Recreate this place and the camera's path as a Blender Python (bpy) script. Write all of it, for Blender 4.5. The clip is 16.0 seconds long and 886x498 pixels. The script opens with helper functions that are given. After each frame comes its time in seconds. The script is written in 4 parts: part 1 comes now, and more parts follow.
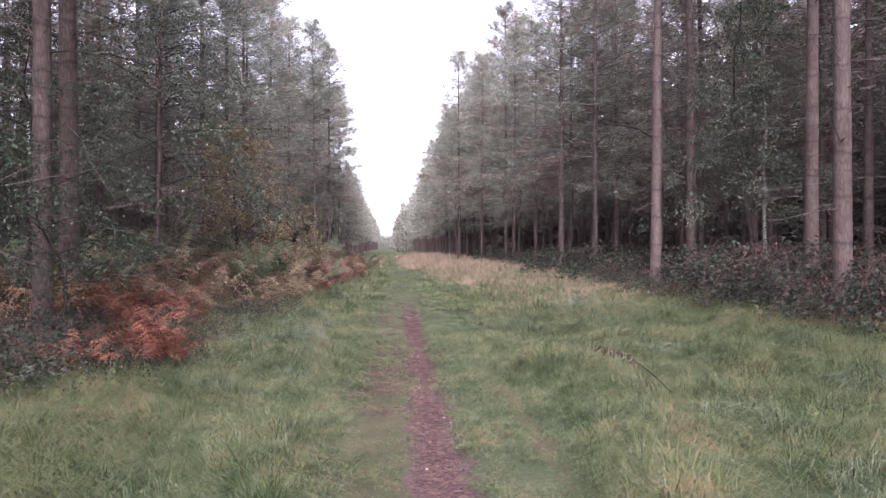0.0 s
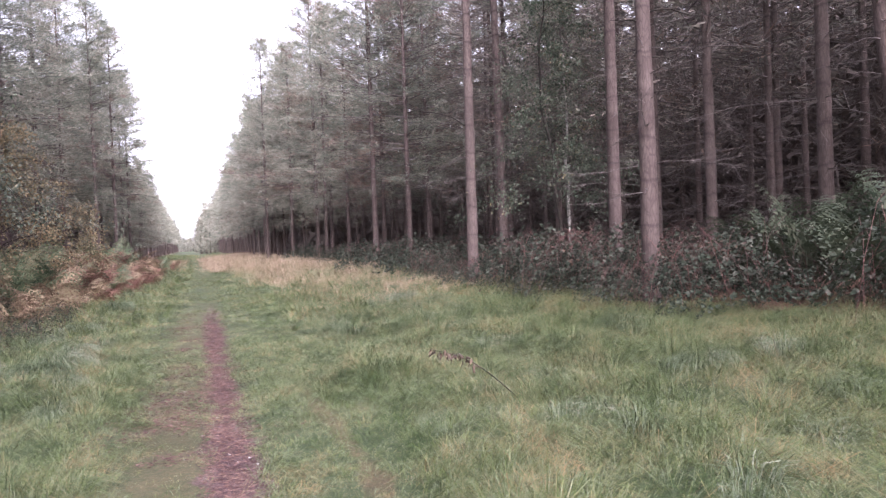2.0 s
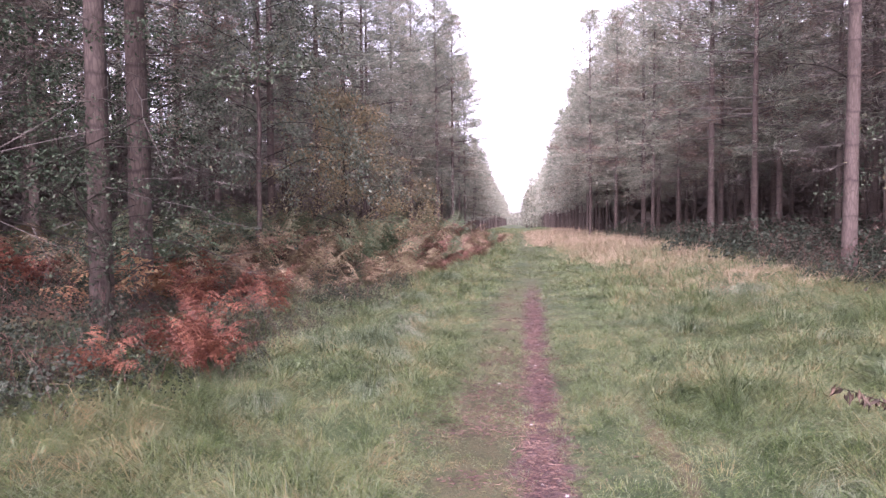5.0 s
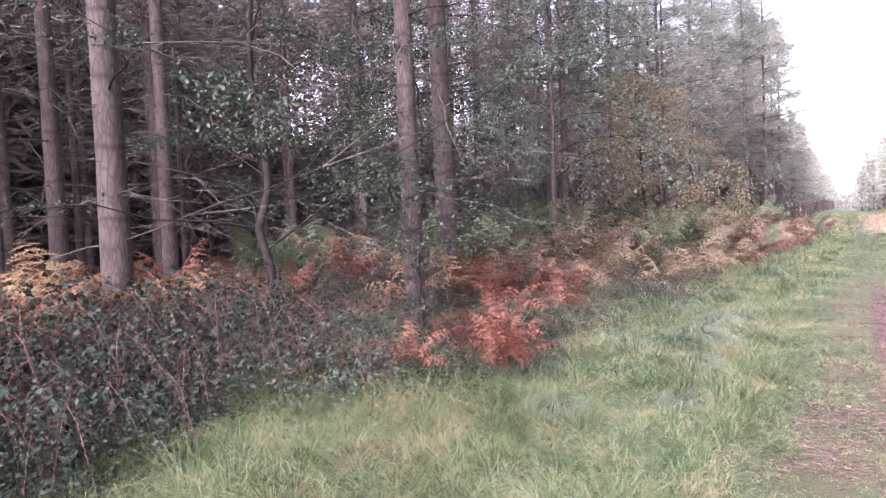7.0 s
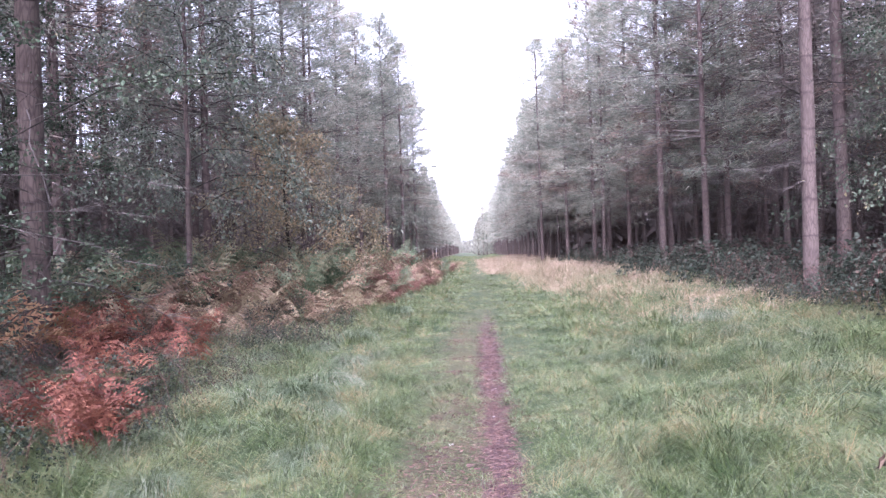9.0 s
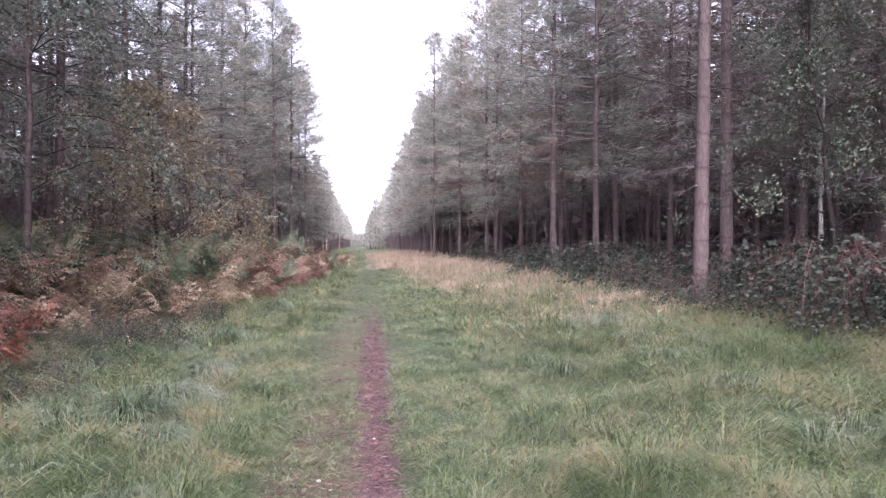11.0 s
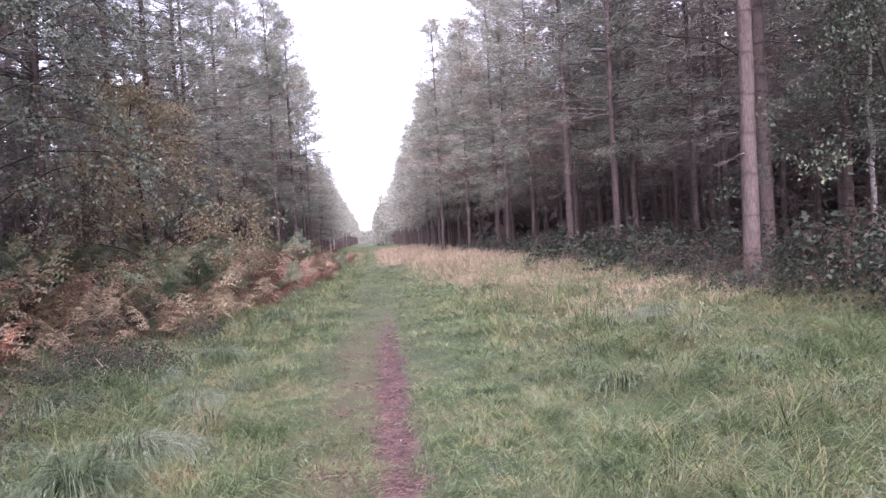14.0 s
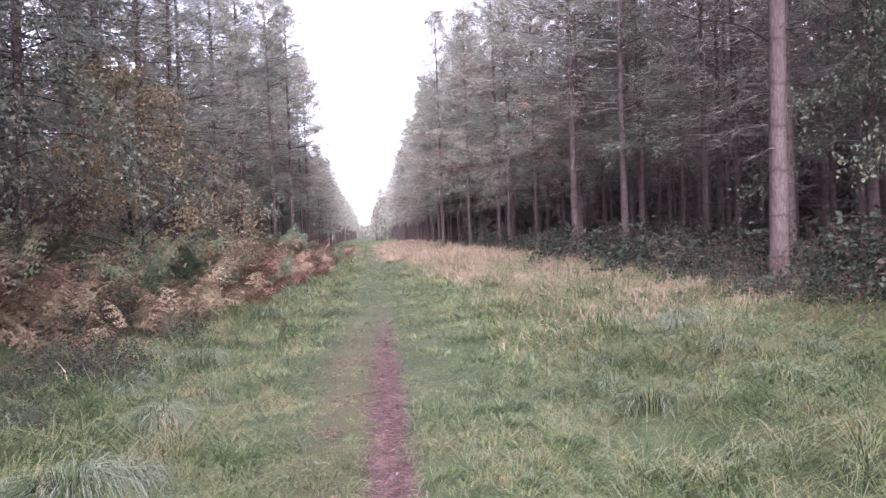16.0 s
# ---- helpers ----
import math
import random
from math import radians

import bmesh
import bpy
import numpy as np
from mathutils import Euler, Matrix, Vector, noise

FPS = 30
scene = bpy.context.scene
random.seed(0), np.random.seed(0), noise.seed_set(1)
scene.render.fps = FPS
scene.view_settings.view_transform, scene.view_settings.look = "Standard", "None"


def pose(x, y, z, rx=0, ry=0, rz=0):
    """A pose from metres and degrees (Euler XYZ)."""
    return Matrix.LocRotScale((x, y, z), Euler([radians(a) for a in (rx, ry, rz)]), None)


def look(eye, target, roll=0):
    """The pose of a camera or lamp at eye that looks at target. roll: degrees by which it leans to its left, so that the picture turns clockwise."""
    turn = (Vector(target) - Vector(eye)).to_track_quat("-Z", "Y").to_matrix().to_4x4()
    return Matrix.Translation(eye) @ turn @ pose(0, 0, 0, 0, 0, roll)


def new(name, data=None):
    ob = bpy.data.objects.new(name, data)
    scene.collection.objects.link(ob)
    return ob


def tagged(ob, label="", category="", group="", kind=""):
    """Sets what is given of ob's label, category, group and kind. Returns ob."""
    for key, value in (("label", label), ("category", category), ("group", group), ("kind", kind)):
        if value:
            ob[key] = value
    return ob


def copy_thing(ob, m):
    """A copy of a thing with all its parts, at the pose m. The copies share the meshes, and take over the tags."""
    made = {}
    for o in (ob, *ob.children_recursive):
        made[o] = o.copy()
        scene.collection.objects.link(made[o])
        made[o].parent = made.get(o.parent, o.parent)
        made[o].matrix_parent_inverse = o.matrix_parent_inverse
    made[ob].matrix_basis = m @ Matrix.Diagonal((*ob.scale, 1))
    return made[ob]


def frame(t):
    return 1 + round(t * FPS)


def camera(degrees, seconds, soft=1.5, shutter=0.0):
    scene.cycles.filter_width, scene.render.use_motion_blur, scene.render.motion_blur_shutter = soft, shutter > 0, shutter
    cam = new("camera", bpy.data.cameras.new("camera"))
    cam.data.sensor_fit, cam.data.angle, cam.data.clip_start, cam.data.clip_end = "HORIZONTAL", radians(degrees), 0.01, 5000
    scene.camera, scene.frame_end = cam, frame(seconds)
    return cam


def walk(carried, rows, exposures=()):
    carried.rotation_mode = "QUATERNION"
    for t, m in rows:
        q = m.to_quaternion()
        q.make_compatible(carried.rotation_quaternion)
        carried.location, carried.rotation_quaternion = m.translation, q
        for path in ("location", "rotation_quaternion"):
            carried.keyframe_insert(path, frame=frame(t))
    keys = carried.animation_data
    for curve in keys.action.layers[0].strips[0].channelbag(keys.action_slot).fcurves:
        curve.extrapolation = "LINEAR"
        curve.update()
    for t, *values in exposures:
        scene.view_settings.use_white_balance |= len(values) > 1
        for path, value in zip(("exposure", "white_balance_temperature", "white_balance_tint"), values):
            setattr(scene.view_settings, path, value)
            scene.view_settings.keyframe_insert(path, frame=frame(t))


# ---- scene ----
cam = camera(68.3, 16.0, soft=1.35)
PATH = [
    (0, (-0.088, 0.454, 1.416), (0.078, 2.447, 1.409), -0.02),
    (0.5, (-0.085, 0.731, 1.416), (0.342, 2.684, 1.386), -1.74),
    (1, (-0.102, 0.888, 1.403), (0.435, 2.814, 1.359), -2.41),
    (1.5, (-0.020, 1.211, 1.410), (0.542, 3.130, 1.387), -1.67),
    (2, (0.073, 1.425, 1.374), (0.792, 3.291, 1.345), -2.15),
    (2.5, (0.087, 1.598, 1.408), (0.905, 3.421, 1.347), -0.12),
    (3, (0.079, 1.774, 1.406), (0.728, 3.665, 1.336), 0.29),
    (3.5, (0.127, 2.045, 1.390), (0.394, 4.026, 1.339), 1.29),
    (4, (0.166, 2.195, 1.384), (0.203, 4.194, 1.328), -0.13),
    (4.5, (0.175, 2.409, 1.394), (0.152, 4.408, 1.325), -0.06),
    (5, (0.130, 2.554, 1.395), (-0.098, 4.539, 1.316), -0.48),
    (5.2, (0.131, 2.642, 1.394), (-0.311, 4.591, 1.316), -0.55),
    (7.3, (-0.019, 2.852, 1.414), (-1.079, 4.546, 1.334), -2.58),
    (7.5, (-0.019, 2.852, 1.414), (-1.062, 4.556, 1.331), -2.72),
    (8, (0.011, 3.014, 1.440), (-0.924, 4.781, 1.382), -1.06),
    (8.5, (0.111, 3.170, 1.436), (-0.391, 5.106, 1.422), -0.01),
    (9, (0.145, 3.435, 1.407), (0.062, 5.434, 1.414), -1.95),
    (9.5, (0.116, 3.678, 1.411), (0.219, 5.675, 1.419), -3.10),
    (10, (0.136, 3.881, 1.377), (0.360, 5.868, 1.376), -3.36),
    (10.2, (0.164, 3.955, 1.372), (0.427, 5.938, 1.371), -0.73),
    (12.3, (0.242, 4.916, 1.411), (0.483, 6.901, 1.392), 0.46),
    (12.5, (0.258, 4.980, 1.411), (0.512, 6.964, 1.392), -0.15),
    (13, (0.287, 5.128, 1.376), (0.607, 7.102, 1.355), -0.91),
    (13.5, (0.225, 5.384, 1.419), (0.599, 7.348, 1.374), -1.75),
    (14, (0.219, 5.567, 1.398), (0.441, 7.555, 1.361), -3.20),
    (14.5, (0.316, 5.759, 1.382), (0.417, 7.756, 1.355), 0.71),
    (15, (0.383, 5.879, 1.410), (0.523, 7.874, 1.371), -2.09),
    (15.5, (0.371, 6.127, 1.401), (0.600, 8.113, 1.357), -2.99),
    (16, (0.247, 6.310, 1.400), (0.472, 8.297, 1.350), -2.18),
]
walk(cam, [(r[0], look(*r[1:])) for r in PATH], [(0.0, 2.37, 5980, 31), (2.5, 2.73, 6050, 29), (5.0, 2.74, 6100, 39), (7.5, 3.4, 5700, 33), (8.5, 3.34, 5450, 32), (9.5, 2.84, 5600, 33), (12.5, 2.68, 5800, 34), (16.0, 2.74, 5800, 34)])

# ---------------------------------------------------------------- world and light
world = bpy.data.worlds.new("overcast_sky")
scene.world = world
world.use_nodes = True
wn = world.node_tree.nodes
wl = world.node_tree.links
wn.clear()
sky = wn.new("ShaderNodeTexSky")
sky.sky_type = "NISHITA"
sky.sun_disc = False
sky.sun_elevation = radians(38)
sky.sun_rotation = radians(184)
sky.air_density, sky.dust_density, sky.ozone_density = 1.0, 3.0, 0.6
pale = wn.new("ShaderNodeHueSaturation")
pale.inputs["Saturation"].default_value = 0.22
back = wn.new("ShaderNodeBackground")
back.inputs["Strength"].default_value = 0.13
wout = wn.new("ShaderNodeOutputWorld")
wl.new(sky.outputs["Color"], pale.inputs["Color"])
wl.new(pale.outputs["Color"], back.inputs["Color"])
wl.new(back.outputs["Background"], wout.inputs["Surface"])

sun = new("sun", bpy.data.lights.new("sun", "SUN"))
sun.data.energy = 1.4
sun.data.angle = radians(40)
sun.data.color = (1.0, 0.97, 0.95)
sun.matrix_world = look((0, 0, 0), (0.06, 0.78, -0.62))

# ---------------------------------------------------------------- materials


def material(name, stops, scale, rough=0.8, island=0.0, rand=0.0, bump=0.0, bump_scale=40.0, detail=6.0,
             stretch=(1, 1, 1), leafy=0.0, spec=0.3, fine=0.35, place="Position"):
    """Noise over a colour ramp, with a second finer noise, variation by island or object, relief, and light through leaves."""
    m = bpy.data.materials.new(name)
    m.use_nodes = True
    n, l = m.node_tree.nodes, m.node_tree.links
    bsdf, out = n["Principled BSDF"], n["Material Output"]
    if place == "Position":
        co = n.new("ShaderNodeNewGeometry").outputs["Position"]
    else:
        co = n.new("ShaderNodeTexCoord").outputs["Object"]
    mp = n.new("ShaderNodeMapping")
    mp.inputs["Scale"].default_value = stretch
    l.new(co, mp.inputs["Vector"])
    big = n.new("ShaderNodeTexNoise")
    big.inputs["Scale"].default_value = scale
    big.inputs["Detail"].default_value = detail
    l.new(mp.outputs["Vector"], big.inputs["Vector"])
    small = n.new("ShaderNodeTexNoise")
    small.inputs["Scale"].default_value = bump_scale
    small.inputs["Detail"].default_value = 4.0
    l.new(mp.outputs["Vector"], small.inputs["Vector"])

    def mix(a, b, f):
        k = n.new("ShaderNodeMath")
        k.operation = "MULTIPLY_ADD"
        sub = n.new("ShaderNodeMath")
        sub.operation = "SUBTRACT"
        l.new(b, sub.inputs[0])
        sub.inputs[1].default_value = 0.5
        l.new(sub.outputs[0], k.inputs[0])
        k.inputs[1].default_value = f
        l.new(a, k.inputs[2])
        return k.outputs[0]

    v = mix(big.outputs["Fac"], small.outputs["Fac"], fine)
    if island:
        v = mix(v, n.new("ShaderNodeNewGeometry").outputs["Random Per Island"], island)
    if rand:
        v = mix(v, n.new("ShaderNodeObjectInfo").outputs["Random"], rand)
    ramp = n.new("ShaderNodeValToRGB")
    el = ramp.color_ramp.elements
    for k, (p, c) in enumerate(stops):
        e = el[k] if k < 2 else el.new(p)
        e.position, e.color = p, (*c, 1)
    l.new(v, ramp.inputs["Fac"])
    l.new(ramp.outputs["Color"], bsdf.inputs["Base Color"])
    bsdf.inputs["Roughness"].default_value = rough
    bsdf.inputs["Specular IOR Level"].default_value = spec
    if bump:
        b = n.new("ShaderNodeBump")
        b.inputs["Strength"].default_value = bump
        b.inputs["Distance"].default_value = 0.02
        l.new(small.outputs["Fac"], b.inputs["Height"])
        l.new(b.outputs["Normal"], bsdf.inputs["Normal"])
    if leafy:
        tr = n.new("ShaderNodeBsdfTranslucent")
        l.new(ramp.outputs["Color"], tr.inputs["Color"])
        ms = n.new("ShaderNodeMixShader")
        ms.inputs["Fac"].default_value = leafy
        l.new(bsdf.outputs["BSDF"], ms.inputs[1])
        l.new(tr.outputs["BSDF"], ms.inputs[2])
        l.new(ms.outputs["Shader"], out.inputs["Surface"])
    return m


def bark(name, dark, mid, light, plate=24.0, depth=0.3, tall=0.22, whorl=0.62, soft=0.5):
    """Plated bark: stretched cells with dark cracks, patches of lichen and flaking."""
    m = bpy.data.materials.new(name)
    m.use_nodes = True
    n, l = m.node_tree.nodes, m.node_tree.links
    bsdf = n["Principled BSDF"]
    tc = n.new("ShaderNodeTexCoord")
    mp = n.new("ShaderNodeMapping")
    mp.inputs["Scale"].default_value = (1, 1, tall)
    l.new(tc.outputs["Object"], mp.inputs["Vector"])
    warp = n.new("ShaderNodeTexNoise")
    warp.inputs["Scale"].default_value = 9
    l.new(mp.outputs["Vector"], warp.inputs["Vector"])
    add = n.new("ShaderNodeVectorMath")
    add.operation = "MULTIPLY_ADD"
    add.inputs[1].default_value = (0.07, 0.07, 0.07)
    l.new(warp.outputs["Color"], add.inputs[0])
    l.new(mp.outputs["Vector"], add.inputs[2])
    cell = n.new("ShaderNodeTexVoronoi")
    cell.feature = "DISTANCE_TO_EDGE"
    cell.inputs["Scale"].default_value = plate
    l.new(add.outputs[0], cell.inputs["Vector"])
    crack = n.new("ShaderNodeMapRange")
    crack.inputs["From Max"].default_value = 0.16
    crack.inputs["To Min"].default_value = soft
    l.new(cell.outputs["Distance"], crack.inputs["Value"])
    tone = n.new("ShaderNodeTexNoise")
    tone.inputs["Scale"].default_value = 5
    tone.inputs["Detail"].default_value = 8
    l.new(tc.outputs["Object"], tone.inputs["Vector"])
    info = n.new("ShaderNodeObjectInfo")
    sh = n.new("ShaderNodeMath")
    sh.operation = "MULTIPLY_ADD"
    sh.inputs[1].default_value = 0.22
    l.new(info.outputs["Random"], sh.inputs[0])
    l.new(tone.outputs["Fac"], sh.inputs[2])
    ramp = n.new("ShaderNodeValToRGB")
    e = ramp.color_ramp.elements
    e[0].position, e[0].color = 0.35, (*mid, 1)
    e[1].position, e[1].color = 0.78, (*light, 1)
    l.new(sh.outputs[0], ramp.inputs["Fac"])
    sp = n.new("ShaderNodeSeparateXYZ")
    l.new(tc.outputs["Object"], sp.inputs[0])
    zz = n.new("ShaderNodeMath")
    zz.operation = "MULTIPLY_ADD"
    zz.inputs[1].default_value = 0.22
    l.new(tone.outputs["Fac"], zz.inputs[0])
    l.new(sp.outputs["Z"], zz.inputs[2])
    ring = n.new("ShaderNodeMath")
    ring.operation = "PINGPONG"
    ring.inputs[1].default_value = whorl * 0.5
    l.new(zz.outputs[0], ring.inputs[0])
    rr = n.new("ShaderNodeMapRange")
    rr.inputs["From Max"].default_value = 0.042
    rr.inputs["To Min"].default_value = 0.38
    l.new(ring.outputs[0], rr.inputs["Value"])
    both = n.new("ShaderNodeMath")
    both.operation = "MULTIPLY"
    l.new(rr.outputs["Result"], both.inputs[0])
    l.new(crack.outputs["Result"], both.inputs[1])
    mx = n.new("ShaderNodeMixRGB")
    mx.inputs["Color1"].default_value = (*dark, 1)
    l.new(both.outputs[0], mx.inputs["Fac"])
    l.new(ramp.outputs["Color"], mx.inputs["Color2"])
    l.new(mx.outputs["Color"], bsdf.inputs["Base Color"])
    bsdf.inputs["Roughness"].default_value = 0.9
    bsdf.inputs["Specular IOR Level"].default_value = 0.15
    b = n.new("ShaderNodeBump")
    b.inputs["Strength"].default_value = depth
    b.inputs["Distance"].default_value = 0.03
    hs = n.new("ShaderNodeMath")
    hs.operation = "MULTIPLY_ADD"
    hs.inputs[1].default_value = 0.8
    l.new(tone.outputs["Fac"], hs.inputs[0])
    l.new(crack.outputs["Result"], hs.inputs[2])
    l.new(hs.outputs[0], b.inputs["Height"])
    l.new(b.outputs["Normal"], bsdf.inputs["Normal"])
    return m


M_BARK = bark("pine_bark", (0.027, 0.020, 0.018), (0.066, 0.048, 0.044), (0.109, 0.084, 0.076))
# darker copy of pine_bark: shade beneath the trees is put into the colour
M_BARK_IN = bark("shaded_pine_bark", (0.024, 0.019, 0.017), (0.060, 0.045, 0.040), (0.102, 0.079, 0.071))
M_BIRCH = bark("birch_bark", (0.036, 0.033, 0.030), (0.120, 0.108, 0.090), (0.252, 0.240, 0.216), plate=6, depth=0.25, tall=3.0)
M_TWIG = material("dead_twig", [(0.3, (0.041, 0.033, 0.031)), (0.7, (0.109, 0.092, 0.084))], 6, rough=0.9, bump=0.3)
M_BRUSH = material("dead_brush", [(0.25, (0.077, 0.064, 0.057)), (0.55, (0.119, 0.099, 0.087)), (0.8, (0.165, 0.140, 0.122))], 0.6, rough=0.9, island=0.6)
# tone raised to stand in for haze deep in the wood
M_THICKET = material("dense_brown_thicket", [(0.25, (0.084, 0.0704, 0.0608)), (0.55, (0.108, 0.0904, 0.0784)), (0.8, (0.132, 0.11, 0.096))], 0.6, rough=0.9, island=0.4)
M_DARKSTEM = material("dark_sapling_bark", [(0.3, (0.014, 0.012, 0.01)), (0.7, (0.036, 0.03, 0.025))], 9, rough=0.9, bump=0.4, spec=0.1)
# paler than real needles: the veil of haze is put into the colour
M_NEEDLE = material("pine_needles", [(0.25, (0.112, 0.127, 0.099)), (0.5, (0.199, 0.207, 0.160)), (0.75, (0.291, 0.277, 0.220))],
                    0.8, rough=0.5, island=0.5, rand=0.35, leafy=0.45)
# browner, darker needle copy with the wood's inner shade in its colour
M_NEEDLE_IN = material("shaded_pine_needles", [(0.25, (0.095, 0.092, 0.076)), (0.5, (0.155, 0.142, 0.118)), (0.8, (0.23, 0.19, 0.16))],
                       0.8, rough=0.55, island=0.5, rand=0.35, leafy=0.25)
M_NEEDLE_DEAD = material("browned_needles", [(0.3, (0.095, 0.07, 0.056)), (0.7, (0.2, 0.142, 0.11))], 1.5, rough=0.7, island=0.5, leafy=0.25)
M_LEAF = material("birch_leaves", [(0.2, (0.0425, 0.0595, 0.0391)), (0.5, (0.0782, 0.0978, 0.0663)), (0.75, (0.123, 0.136, 0.102)), (0.97, (0.187, 0.153, 0.085))],
                  0.7, rough=0.6, island=0.75, rand=0.1, leafy=0.3, spec=0.15)
M_LEAF_PALE = material("pale_birch_leaves", [(0.2, (0.064, 0.081, 0.058)), (0.5, (0.119, 0.140, 0.102)), (0.78, (0.183, 0.200, 0.157)), (0.97, (0.212, 0.178, 0.102))],
                       0.7, rough=0.5, island=0.75, leafy=0.35, spec=0.3)
M_LEAF_GOLD = material("turning_birch_leaves", [(0.2, (0.1, 0.095, 0.058)), (0.5, (0.17, 0.143, 0.085)), (0.8, (0.27, 0.195, 0.11))],
                       0.7, rough=0.5, island=0.45, leafy=0.35)
M_LEAF_DARK = material("oak_leaves", [(0.2, (0.026, 0.040, 0.025)), (0.55, (0.054, 0.074, 0.046)), (0.85, (0.098, 0.112, 0.079))],
                       0.9, rough=0.6, island=0.7, leafy=0.3, spec=0.15)
M_BRAMBLE = material("bramble_leaves", [(0.2, (0.016, 0.024, 0.015)), (0.46, (0.033, 0.043, 0.029)), (0.76, (0.064, 0.071, 0.055)), (0.9, (0.075, 0.053, 0.041)), (0.99, (0.112, 0.064, 0.045))],
                     1.3, rough=0.6, island=0.5, rand=0.3, leafy=0.25, spec=0.14)
M_CANE = material("bramble_canes", [(0.3, (0.06, 0.03, 0.027)), (0.7, (0.15, 0.072, 0.06))], 8, rough=0.7, island=0.5)
M_FERN_RED = material("rust_bracken", [(0.2, (0.065, 0.022, 0.015)), (0.5, (0.140, 0.050, 0.033)), (0.8, (0.226, 0.101, 0.062))],
                      1.2, rough=0.7, island=0.5, rand=0.35, leafy=0.3)
M_FERN_GOLD = material("yellowed_bracken", [(0.2, (0.145, 0.0765, 0.0382)), (0.5, (0.2, 0.106, 0.0561)), (0.8, (0.246, 0.174, 0.0892))],
                       1.2, rough=0.7, island=0.4, rand=0.25, leafy=0.3)
M_FERN_BROWN = material("dead_bracken", [(0.2, (0.085, 0.065, 0.040)), (0.5, (0.184, 0.124, 0.082)), (0.8, (0.286, 0.239, 0.150))],
                        0.8, rough=0.8, island=0.5, rand=0.4, leafy=0.25)
M_FERN_RUSSET = material("russet_bracken", [(0.2, (0.072, 0.037, 0.030)), (0.5, (0.152, 0.072, 0.055)), (0.8, (0.239, 0.149, 0.104))],
                         0.8, rough=0.8, island=0.5, rand=0.4, leafy=0.25)
M_FERN_GREEN = material("green_bracken", [(0.2, (0.047, 0.074, 0.041)), (0.5, (0.104, 0.139, 0.077)), (0.8, (0.190, 0.168, 0.104))],
                        0.8, rough=0.6, island=0.4, rand=0.5, leafy=0.3)
M_FERN_DARK = material("dark_green_fern", [(0.2, (0.023, 0.036, 0.020)), (0.5, (0.048, 0.063, 0.037)), (0.8, (0.083, 0.094, 0.058))],
                       0.8, rough=0.6, island=0.4, rand=0.3, leafy=0.3)
# two darkest stops lowered: shade between tufts put into the grass colour
M_GRASS = material("meadow_grass", [(0.12, (0.019, 0.037, 0.011)), (0.32, (0.053, 0.083, 0.022)), (0.46, (0.107, 0.137, 0.049)),
                                    (0.57, (0.172, 0.199, 0.133)), (0.66, (0.139, 0.155, 0.070)), (0.81, (0.179, 0.159, 0.078)), (0.96, (0.233, 0.160, 0.084))],
                   1.1, rough=0.45, island=0.6, leafy=0.25, bump_scale=3.6, fine=1.3)
M_TUSSOCK = material("tussock_grass", [(0.2, (0.0328, 0.0541, 0.0213)), (0.42, (0.0861, 0.115, 0.0541)), (0.66, (0.164, 0.193, 0.135)), (0.84, (0.238, 0.258, 0.205)), (0.95, (0.238, 0.205, 0.131))],
                     1.2, rough=0.5, island=0.7, rand=0.2, leafy=0.3)
M_STRAW = material("dry_grass", [(0.2, (0.163, 0.138, 0.0817)), (0.5, (0.31, 0.234, 0.159)), (0.8, (0.43, 0.323, 0.245))],
                   0.5, rough=0.6, island=0.55, leafy=0.3, bump_scale=2.0)
M_LITTER = material("needle_litter", [(0.25, (0.040, 0.023, 0.023)), (0.55, (0.083, 0.044, 0.041)), (0.8, (0.159, 0.100, 0.080))], 3, rough=0.8, island=0.7)
M_PEBBLE = material("pale_pebble", [(0.3, (0.255, 0.23, 0.23)), (0.7, (0.425, 0.399, 0.391))], 30, rough=0.7, rand=0.4)
M_DRYLEAF = material("dried_leaves", [(0.3, (0.033, 0.023, 0.018)), (0.7, (0.083, 0.055, 0.039))], 20, rough=0.8, island=0.5)

PATH_A, PATH_B = 0.175, 0.016     # the trodden line: x = PATH_A + PATH_B * y


